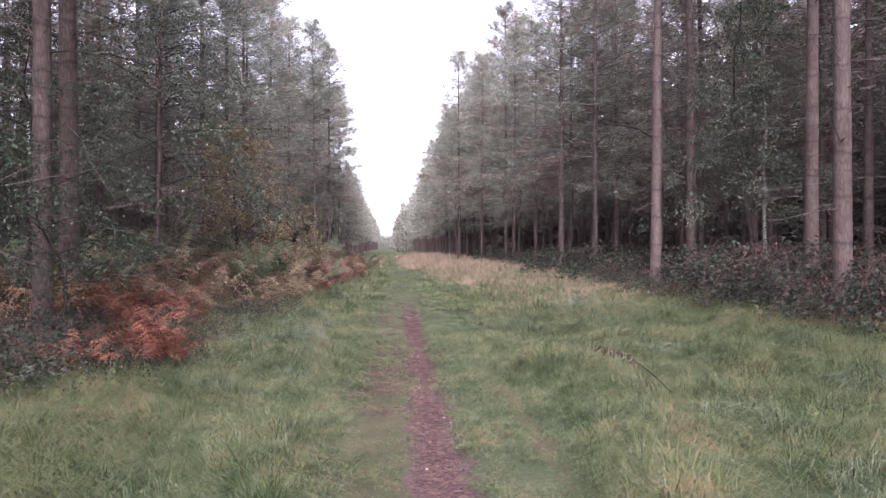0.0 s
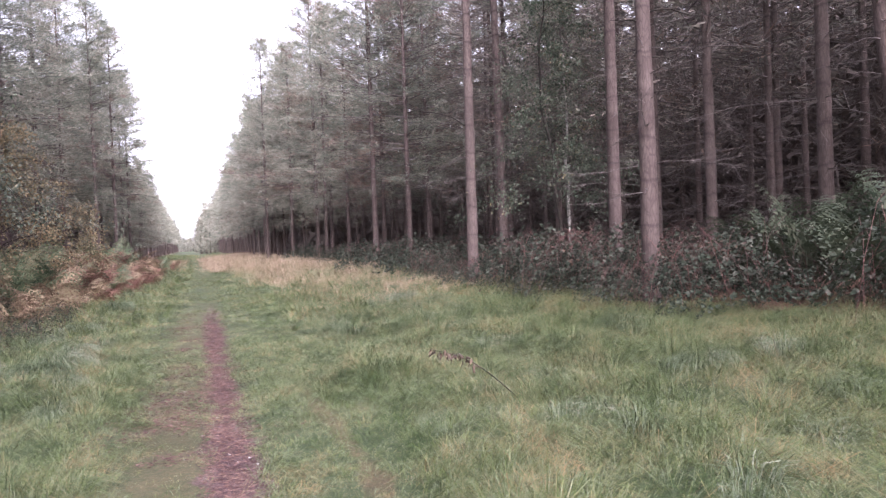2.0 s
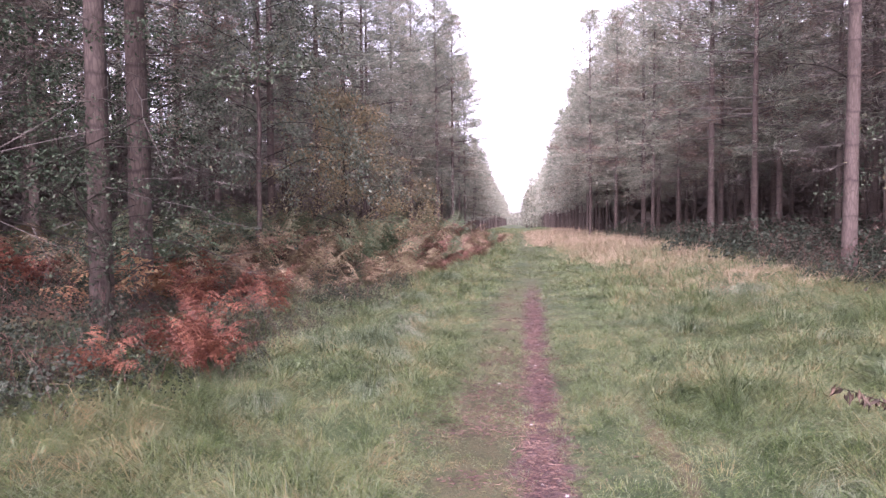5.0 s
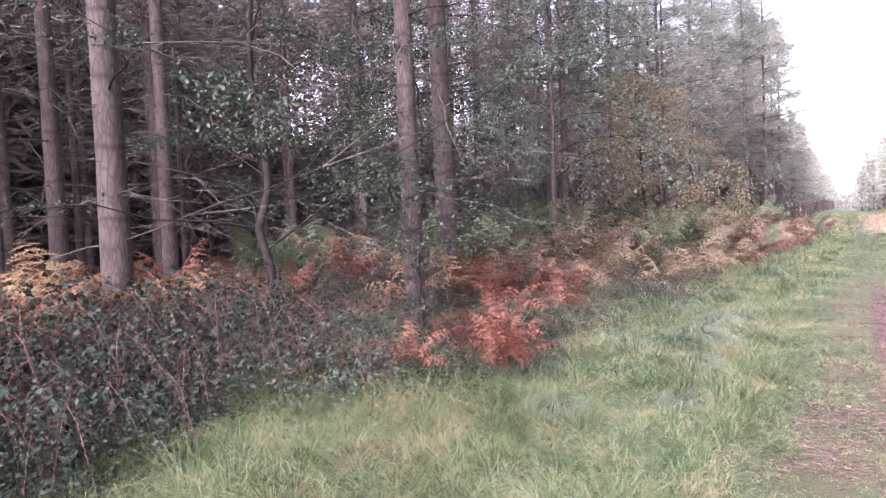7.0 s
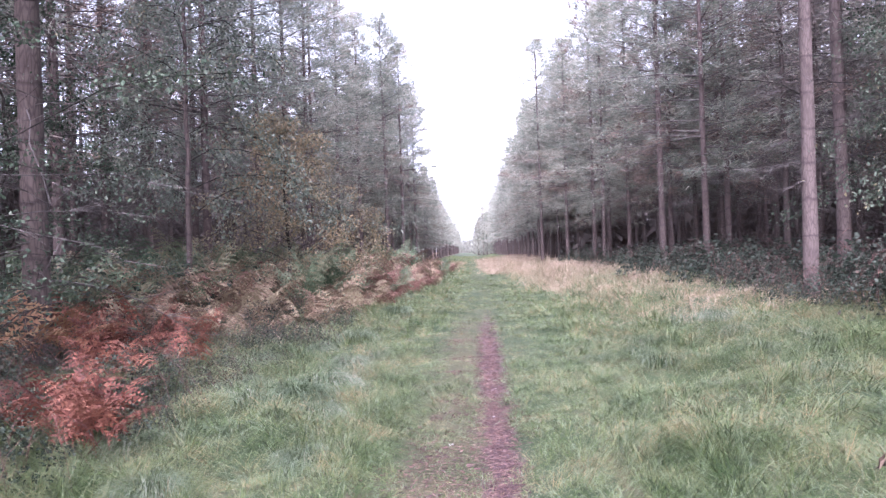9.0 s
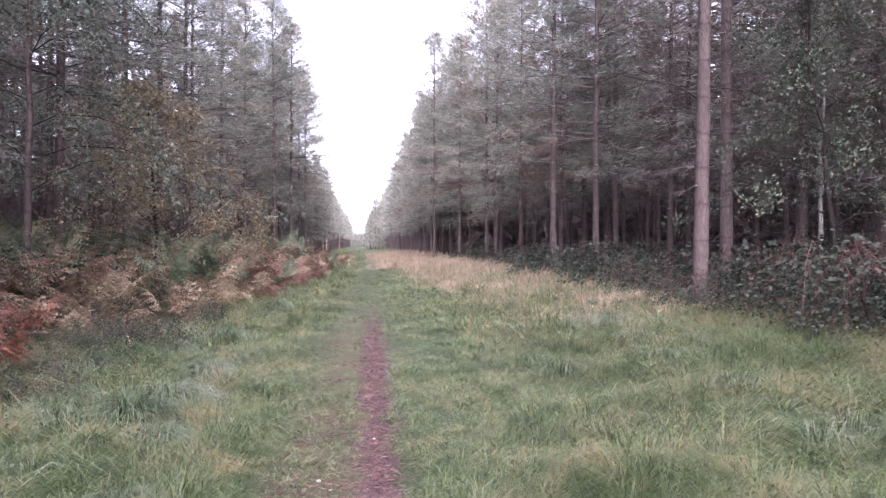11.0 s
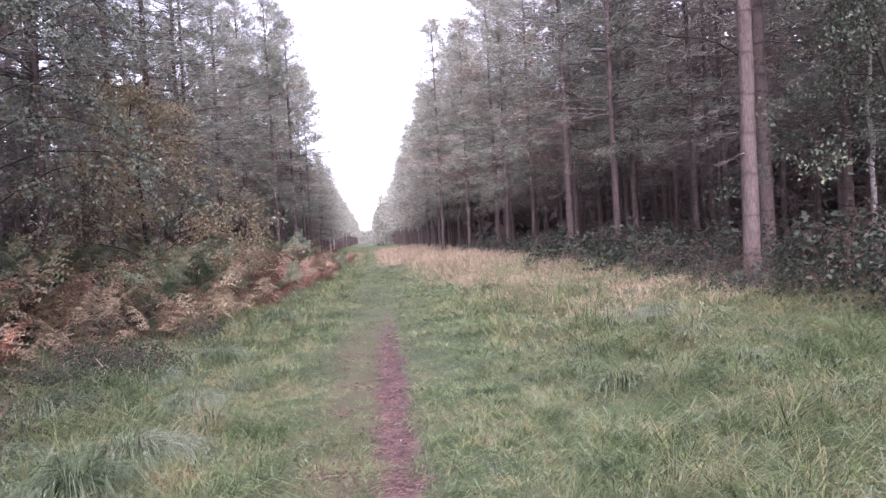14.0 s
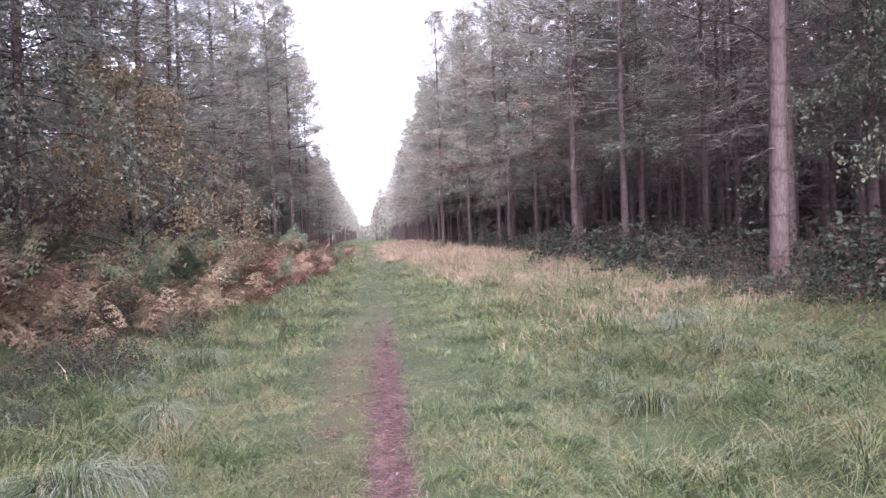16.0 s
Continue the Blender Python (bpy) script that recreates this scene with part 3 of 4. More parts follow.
def side_branch(tree, z, way, length, rise, name="branch"):
    """A single bare branch that stands out from a stem, with a few twigs."""
    rng = np.random.default_rng(int(z * 100))
    hp = Heap()
    s = np.linspace(0, 1, 8)
    d = unit(np.array([way[0], way[1], 0.0]))
    p = d * (s * length)[:, None] + np.array([0, 0, 1.0]) * (rise * s * length + 0.06 * length * np.sin(s * 5))[:, None]
    p += np.cumsum(rng.normal(size=(8, 3)) * 0.012 * length, axis=0)
    tube(hp, p, np.linspace(0.017, 0.004, 8), 5, 0.1, rng)
    for _ in range(int(3 + length * 4)):
        a = p[rng.integers(3, 8)]
        b = a + (d + rng.normal(size=3) * 0.7) * length * rng.uniform(0.1, 0.25)
        tube(hp, [a, (a + b) / 2 + rng.normal(size=3) * 0.02, b], [0.005, 0.004, 0.002], 3, 0, rng)
    ob = part(name, hp.mesh(name, M_DARKSTEM, True), tree, "long bare dead branch")
    place = tree.matrix_basis.to_translation()
    ob.matrix_basis = tree.matrix_basis.inverted() @ Matrix.Translation((place.x, place.y, z))


for z, way, length, rise in ((3.85, (-1, -0.1), 1.6, 0.28), (4.0, (1, 0.1), 0.9, 0.12), (3.1, (-0.8, -0.5), 0.5, 0.1), (3.3, (1, -0.2), 0.5, 0.05)):
    side_branch(STEM_A, z, way, length, rise)
for z, way, length, rise in ((4.55, (1, -0.4), 1.0, 0.08), (3.35, (1, -0.5), 0.42, 0.25), (3.9, (1, -0.4), 0.5, 0.0), (4.4, (-1, 0.3), 0.5, 0.2), (2.9, (-0.6, -0.8), 0.18, 0.2)):
    side_branch(STEM_C, z, way, length, rise)
for z, way, length, rise in ((2.3, (0.9, -0.3), 0.5, 0.15), (2.2, (-0.9, -0.4), 0.6, 0.35), (4.0, (1, 0.1), 0.9, 0.1)):
    side_branch(STEM_G, z, way, length, rise)
side_branch(STEM_D, 3.0, (0.8, -0.2), 0.9, 0.3)


def free(x, y, gap):
    return all((x - a) ** 2 + (y - b) ** 2 > gap * gap for a, b in TAKEN)


def plant_woods():
    rng = np.random.default_rng(5)
    for side in (1, -1):
        # trees along the ride
        y = 50.0
        while y < 100:
            x = 6.3 + rng.uniform(-0.8, 1.2) if side > 0 else -4.9 + rng.uniform(-0.9, 0.7)
            tree_at(EDGE[rng.integers(4)] if y < 62 else FAR[rng.integers(3)], x, y, rng.uniform(0.82, 1.06) * (0.68 if side < 0 and y > 60 else 1))
            tree_at(FAR[rng.integers(3)], x + side * rng.uniform(2, 3), y + rng.uniform(-1, 1), rng.uniform(0.85, 1.05) * (0.72 if side < 0 and y > 60 else 1))
            y += rng.uniform(2.4, 3.6)
        # second and third rows of the near stretch
        for x0, y0, y1, kinds in ((7.6, 25, 50, LOW + EDGE), (10.6, 15, 50, LOW + INNER)):
            y = y0
            while y < y1:
                x = side * (x0 + rng.uniform(-0.7, 0.7)) - (0 if side > 0 else -0.6)
                if free(x, y, 1.7) and (side > 0 or rng.random() < 0.6):
                    tree_at(kinds[rng.integers(len(kinds))], x, y, rng.uniform(0.85, 1.08))
                y += rng.uniform(2.5, 3.8)
        # rows inside
        for row in range(4):
            y = -7.0
            while y < 46:
                x = side * (12.6 + row * 2.6 + rng.uniform(-0.8, 0.8))
                if free(x, y, 1.3):
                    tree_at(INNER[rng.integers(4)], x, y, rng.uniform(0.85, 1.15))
                y += rng.uniform(2.4, 3.8) * (1 + 0.12 * row)
        # behind the start of the walk: unseen pines added for shade and bounced light
        for y in (-2.0, -6.5, -12):
            tree_at(FAR[rng.integers(3)], side * 7.5 + rng.uniform(-1, 1), y, rng.uniform(0.9, 1.1))


plant_woods()


def far_woods():
    """The depth of the wood on both sides and the far end of the ride: stems and foliage past counting."""
    rng = np.random.default_rng(8)
    stems, mass, tops, brush = Heap(), Heap(), Heap(), Heap()
    for side in (1, -1):
        for _ in range(260):
            x, y = side * rng.uniform(22.5, 36), rng.uniform(-35, 110)
            lean = rng.normal(size=2) * 0.15
            tube(stems, [[x, y, -0.2], [x + lean[0], y + lean[1], 9], [x + 2 * lean[0], y + 2 * lean[1], 15]], [0.14, 0.1, 0.03], 5)
        k = 24000
        bx = side * rng.uniform(9.5, 30, k)
        slivers(brush, np.stack([bx, rng.uniform(-20, 75, k), rng.uniform(0.3, 10, k)], -1), rng.normal(size=(k, 3)) * [1, 1, 0.45], rng.uniform(0.6, 1.7, k), rng.uniform(0.4, 1.2, k) * np.clip(0.0022 * np.abs(bx) - 0.013, 0.007, 0.04), rng)
        k = 48000
        y, z = np.where(rng.random(k) < 0.85, rng.uniform(-30, 60, k), rng.uniform(-45, 130, k)), rng.random(k)
        z = -0.3 + z * (11.8 if side > 0 else np.where(y < 36, 13.8, 8.0))
        slivers(mass, np.stack([side * rng.uniform(20, 32, k), y, z], -1), rng.normal(size=(k, 3)) * [1, 1, 0.7], rng.uniform(0.8, 1.7, k), rng.uniform(0.07, 0.18, k), rng)
        k = 26000
        y, z = np.where(rng.random(k) < 0.8, rng.uniform(-35, 65, k), rng.uniform(-45, 130, k)), rng.random(k)
        z = -0.3 + z * (13.3 if side > 0 else np.where(y < 36, 15.8, 8.0))
        slivers(mass, np.stack([side * rng.uniform(33, 42, k), y, z], -1), rng.normal(size=(k, 3)), rng.uniform(1.5, 2.8, k), rng.uniform(0.7, 1.2, k), rng)
        # high layer added as a lid: blocks skylight from above and closes sky gaps
        k = 6000
        slivers(mass, np.stack([side * rng.uniform(19, 42, k), rng.uniform(-30, 65 if side > 0 else 36, k), rng.uniform(12.5, 16.5, k)], -1), rng.normal(size=(k, 3)) * [1, 1, 0.4], rng.uniform(1.2, 2.4, k), rng.uniform(0.4, 0.8, k), rng)
        k = 11000
        slivers(mass, np.stack([side * rng.uniform(11, 22, k), rng.uniform(56, 200, k), rng.uniform(-0.3, 13, k)], -1), rng.normal(size=(k, 3)), rng.uniform(0.9, 2.0, k), rng.uniform(0.35, 0.7, k), rng)
        k = 2600
        x = side * (rng.uniform(8.5, 26, k))
        slivers(mass, np.stack([x, rng.uniform(50, 64, k), rng.uniform(0, 14, k)], -1), rng.normal(size=(k, 3)), rng.uniform(0.9, 1.8, k), rng.uniform(0.5, 0.9, k), rng)
        # unseen foliage added behind the walk's start to shade and bounce light
        slivers(mass, np.stack([x, rng.uniform(-22, -14, k), rng.uniform(0, 14, k)], -1), rng.normal(size=(k, 3)), rng.uniform(0.7, 1.5, k), rng.uniform(0.3, 0.6, k), rng)
    # pines further down the ride
    for side in (1, -1):
        y = 101.0
        while y < 330:
            for x in (6.2, 9.0):
                px, tall = side * (x + rng.uniform(-0.8, 0.8)) + 0.4, rng.uniform(12.5, 16.5) * (1 if side > 0 else 0.72)
                tube(stems, [[px, y, -0.2], [px, y, tall]], [0.15, 0.03], 5)
                k = 330
                f = rng.random(k) ** 0.8
                r = 2.3 * (1 - f) ** 0.7 * np.sqrt(rng.random(k)) + 0.15
                a = rng.random(k) * 6.28
                b = np.stack([px + r * np.cos(a), y + r * np.sin(a), 3.0 + f * (tall - 3.0)], -1)
                w = np.stack([np.cos(a), np.sin(a), rng.uniform(-0.3, 0.7, k)], -1) + rng.normal(size=(k, 3)) * 0.3
                slivers(tops, b, w, rng.uniform(0.5, 0.95, k), rng.uniform(0.14, 0.24, k), rng)
            y += rng.uniform(3.0, 5.5)
    for k in range(9):
        px, y, tall = rng.uniform(2.2, 7.0), 165 + k * 5, rng.uniform(8.5, 13)
        tube(stems, [[px, y, -0.2], [px, y, tall]], [0.2, 0.03], 5)
        m = 700
        f = rng.random(m)
        a, r = rng.random(m) * 6.28, 2.4 * (1 - f) ** 0.5 * rng.random(m) ** 0.5
        slivers(tops, np.stack([px + r * np.cos(a), y + r * np.sin(a), 0.5 + f * tall], -1), rng.normal(size=(m, 3)), np.full(m, 0.7), np.full(m, 0.3), rng)
    # the far end of the ride
    for px in np.arange(-9, 10, 1.5):
        m, tall, y = 260, rng.uniform(5, 8.5), rng.uniform(332, 346)
        tube(stems, [[px, y, -0.2], [px, y, tall]], [0.15, 0.03], 5)
        f = rng.random(m)
        a, r = rng.random(m) * 6.28, 2.0 * (1 - f) ** 0.5 * rng.random(m) ** 0.5
        slivers(tops, np.stack([px + r * np.cos(a), y + r * np.sin(a), 0.3 + f * tall], -1), rng.normal(size=(m, 3)), np.full(m, 0.9), np.full(m, 0.4), rng)
    root = tagged(new("far_woods"), "dense dark pine wood stretching away beyond the ride", "woods", kind="stuff")
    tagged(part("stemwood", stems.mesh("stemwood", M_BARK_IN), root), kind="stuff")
    tagged(part("brushwood", brush.mesh("brushwood", M_BRUSH), root), kind="stuff")
    tagged(part("foliage", mass.mesh("foliage", M_THICKET), root), kind="stuff")
    tagged(part("pine_tops", tops.mesh("pine_tops", M_NEEDLE), root), kind="stuff")


far_woods()

# ---------------------------------------------------------------- young broadleaved trees


def build_broadleaf(seed, name, tall, radius, crown_from, spread, count, mat, stem_mat, leaf, droop=0.5, layered=False, kinked=0.05):
    """A slender birch or oak sapling: wavy stem, arching limbs, twigs, and single leaves."""
    rng = np.random.default_rng(seed)
    root = new(name)
    k = 16
    s = np.linspace(0, 1, k)
    sway = np.cumsum(rng.normal(size=(k, 2)) * kinked, axis=0)
    pts = np.stack([sway[:, 0], sway[:, 1], s * tall - 0.15], -1)
    hp, wood, lf = Heap(), Heap(), Heap()
    tube(hp, pts, radius * (1 - s) ** 0.8 + 0.006, 9, 0.06, rng)
    ends = []
    limbs = 34 if not layered else 24
    for j in range(limbs):
        z = crown_from + (tall - crown_from) * ((j + rng.random()) / limbs) ** 1.1
        f = (z - crown_from) / (tall - crown_from)
        yaw, L = j * 2.4 + rng.uniform(-0.5, 0.5), spread * (1 - 0.75 * f) * rng.uniform(0.65, 1.15)
        p = limb(rng, on_stem(pts, z), yaw, 0.75 if not layered else rng.uniform(0.2, 0.8), L, droop, 0.08)
        tube(wood, p, np.linspace(0.005 + 0.0025 * L, 0.002, 6), 4, 0, rng)
        for _ in range(7):
            a = p[rng.integers(1, 6)]
            q = limb(rng, a, yaw + rng.uniform(-1.3, 1.3), rng.uniform(-0.1, 0.4), L * rng.uniform(0.2, 0.45), droop)
            tube(wood, q[[0, 2, 5]], [0.005, 0.004, 0.002], 3, 0, rng)
            ends.append(q)
    ends = np.array(ends)
    e = ends[rng.integers(len(ends), size=count)]
    u = rng.random(count) * 4.99
    i = u.astype(int)
    g = np.arange(count)
    pos = e[g, i] * (1 - (u - i))[:, None] + e[g, i + 1] * (u - i)[:, None]
    pos += rng.normal(size=(count, 3)) * ([0.13, 0.13, 0.05] if layered else [0.11, 0.11, 0.12])
    way = rng.normal(size=(count, 3)) + ([0, 0, -0.2] if layered else [0, 0, -0.9])
    leaves(lf, pos, way, rng.uniform(0.7, 1.25, count) * leaf, rng.uniform(0.7, 1.2, count) * leaf * 0.66, rng,
           face=np.array([0, 0, 1.0]) if layered else None)
    part("trunk", hp.mesh("trunk", stem_mat, True), root)
    tagged(part("branchwork", wood.mesh("branchwork", M_DARKSTEM), root), kind="stuff")
    part("crown", lf.mesh("crown", mat), root)
    return root


def broadleaf(label, x, y, *args, turn=0, **more):
    t = tagged(build_broadleaf(*args, **more), label, "tree")
    t.matrix_basis = pose(x, y, at(x, y), 0, 0, turn)
    return t


broadleaf("young birch with yellowing and brown autumn leaves at the bracken's edge", -4.7, 20.5, 1, "birch_tree", 4.9, 0.05, 0.7, 2.6, 14000, M_LEAF_GOLD, M_DARKSTEM, 0.07)
broadleaf("slender birch with drooping grey-green leaves in front of pines", -5.6, 16.5, 2, "birch_tree", 10.5, 0.06, 2.0, 3.0, 16000, M_LEAF_PALE, M_BARK_IN, 0.075, droop=0.8)
broadleaf("thin oak sapling with layered sprays of leaves among brambles", -5.6, 8.2, 3, "oak_sapling", 6.4, 0.05, 0.75, 3.0, 14000, M_LEAF_DARK, M_DARKSTEM, 0.046, droop=0.25, layered=True, kinked=0.07)
broadleaf("young birch hung with dark green leaves beneath the pines", 7.75, 13.9, 4, "birch_tree", 7.5, 0.04, 1.3, 1.7, 7000, M_LEAF, M_DARKSTEM, 0.065, droop=0.8)
broadleaf("thin pale-stemmed birch with green leaves inside the wood", 10.0, 17.3, 5, "birch_tree", 8.0, 0.05, 2.3, 2.0, 6500, M_LEAF, M_BIRCH, 0.065, droop=0.7)
broadleaf("hazel bush with dark leafy sprays beside a pine", -6.0, 11.5, 6, "hazel_bush", 4.8, 0.03, 0.5, 2.2, 8500, M_LEAF_DARK, M_DARKSTEM, 0.052, droop=0.3, layered=True)
broadleaf("thin holly sapling with small dark leaves before a pine stem", -3.95, 8.75, 7, "holly_sapling", 2.7, 0.02, 0.7, 1.1, 2200, M_LEAF_DARK, M_DARKSTEM, 0.045, droop=0.2, layered=True)

# ---------------------------------------------------------------- brambles and bracken


def build_bramble(seed, count, leaf, radius=1.0, tall=1.0, canes_n=22, lobed=True):
    """A bramble mound: arching canes under a shell of three-lobed leaves."""
    rng = np.random.default_rng(seed)
    root = new("bramble_bush")
    canes, lf = Heap(), Heap()
    for _ in range(canes_n):
        yaw, L = rng.random() * 6.28, radius * rng.uniform(0.8, 1.45)
        s = np.linspace(0, 1, 6)
        hgt = tall * rng.uniform(0.7, 1.12)
        start = rng.normal(size=2) * 0.3
        bow = rng.uniform(-0.35, 0.35) * L * s * s
        p = np.stack([start[0] + np.cos(yaw) * s * L - np.sin(yaw) * bow, start[1] + np.sin(yaw) * s * L + np.cos(yaw) * bow, hgt * np.sin(np.pi * s ** 0.8) + 0.05 * (1 - s)], -1)
        tube(canes, p, np.linspace(0.0045, 0.002, 6), 3)
    a, u = rng.random(count) * 6.28, np.sqrt(rng.random(count))
    lump = 1 + 0.22 * np.sin(a * 3 + seed) + 0.14 * np.sin(a * 5 + 2 * seed)
    r = radius * u * lump
    top = tall * np.sqrt(np.maximum(0.03, 1 - u ** 2.2)) * (0.85 + 0.35 * np.sin(a * 2 + 3 * u * 3 + seed))
    z = top * (1 - 0.45 * rng.random(count) ** 2.2) + rng.normal(size=count) * 0.04
    pos = np.stack([r * np.cos(a), r * np.sin(a), np.maximum(z, 0.03)], -1)
    out = unit(np.stack([np.cos(a) * u, np.sin(a) * u, 0.9 - 0.4 * u], -1))
    way = unit(np.stack([np.cos(a), np.sin(a), np.full(count, -0.35)], -1) + rng.normal(size=(count, 3)) * 0.7)
    side = unit(np.cross(way, out))
    for turn, size in ((0, 1.0), (1.05, 0.82), (-1.05, 0.82)) if lobed else ((0.3, 1.15), (-0.9, 1.0)):
        w = way * np.cos(turn) + side * np.sin(turn)
        leaves(lf, pos, w, leaf * size * rng.uniform(0.75, 1.25, count), leaf * 0.72 * size * rng.uniform(0.8, 1.2, count), rng, 0.18, face=out)
    tagged(part("canework", canes.mesh("canework", M_CANE), root, "thin arching purple-brown canes"), kind="stuff")
    part("foliage", lf.mesh("foliage", M_BRAMBLE), root)
    return tagged(root, "dark green bramble bush with arching canes under the pines", "bush", "brambles")


def frond(rng, length, pairs, lobes, curl, rise=1.2):
    """One bracken frond along +x: a bowed rib and feathered side leaflets."""
    hp = Heap()
    s = np.linspace(0, 1, 7)
    rib = np.stack([s * length * 0.9, np.zeros(7), length * (rise * s - curl * s * s)], -1)
    tube(hp, rib, np.linspace(0.006, 0.002, 7), 3)
    for k in range(pairs):
        u = 0.22 + 0.76 * k / pairs
        base = np.array([np.interp(u, s, rib[:, c]) for c in range(3)])
        slope = rise - 2 * curl * u
        fwd = unit([0.9, 0, slope])
        reach = length * 0.42 * (1 - u) ** 0.8 * min(1, 0.45 + u * 1.9) + 0.03
        for sg in (1, -1):
            out = unit(np.array([0.35, sg, rng.uniform(-0.45, 0.1)]))
            t = np.linspace(0.08, 0.95, lobes)
            b = base + out * (t * reach)[:, None] + [0, 0, -1] * (t ** 2 * reach * 0.25)[:, None]
            size = reach * 0.3 * (1.15 - t)
            for k2 in (1, -1):
                w = unit(fwd * k2 * 0.9 + out * 0.75 + rng.normal(size=(lobes, 3)) * 0.18)
                slivers_flat(hp, b, w, size * rng.uniform(0.8, 1.2, lobes), np.full(lobes, reach * 0.95 / lobes), out)
    return hp


def slivers_flat(heap, base, way, length, width, along):
    w = np.asarray(width)[:, None] * 0.55
    v = np.stack([base - along * w, base + along * w, base + way * np.asarray(length)[:, None]], 1)
    heap.add(v.reshape(-1, 3), t=np.arange(len(base) * 3).reshape(-1, 3))


def build_fern(seed, mat, label, group, fronds=7, length=0.85, pairs=9, lobes=6, curl=0.65, upright=0.0, rise=1.2):
    rng = np.random.default_rng(seed)
    root = new("bracken_fern")
    for k in range(fronds):
        f = frond(rng, length * rng.uniform(0.7, 1.15), pairs, lobes, curl * rng.uniform(0.75, 1.25), rise)
        m = np.array(pose(rng.normal() * 0.12, rng.normal() * 0.12, rng.uniform(0, 0.06), rng.uniform(-25, 25), rng.uniform(-20, 15) - upright, k * 360 / fronds + rng.uniform(-30, 30)))
        one = Heap()
        one.add(np.concatenate(f.v) @ m[:3, :3].T + m[:3, 3], np.concatenate(f.t), np.concatenate(f.q))
        part("frond", one.mesh("frond", mat), root)
    return tagged(root, label, "fern", group)


BRAM = [pattern(build_bramble(100 + k, 480, 0.063, 1.0, 1.0, 14)) for k in range(3)]
BRAM_FAR = [pattern(build_bramble(110 + k, 330, 0.085, 1.1, 0.95, 8, False)) for k in range(2)]
RED = [pattern(build_fern(120 + k, M_FERN_RED, "rust-red withered bracken clump among dark brambles", "red bracken", length=1.05, curl=0.95, rise=1.45)) for k in range(2)]
GOLD = [pattern(build_fern(130 + k, M_FERN_GOLD, "yellow-orange withered bracken clump beside a pine stem", "yellow bracken", length=1.25, curl=0.8)) for k in range(2)]
BROWN = [pattern(build_fern(140 + k, M_FERN_BROWN, "purple-brown collapsed dead bracken clump", "dead bracken", 6, 1.25, 11, 6, 1.05, rise=1.75)) for k in range(3)]
RUST = [pattern(build_fern(145 + k, M_FERN_RUSSET, "russet dead bracken clump massed along the ride", "dead bracken", 6, 1.2, 10, 5, 1.1, rise=1.7)) for k in range(2)]
GREEN = [pattern(build_fern(150 + k, M_FERN_GREEN, "grey-green bracken clump turning brown", "green bracken", 6, 1.3, 11, 6, 0.98, rise=1.8)) for k in range(3)]
TALLF = [pattern(build_fern(160, M_FERN_DARK, "tall green fern clump at the foot of the pines", "green ferns", 9, 1.5, 13, 5, 0.85, 8, 1.8))]


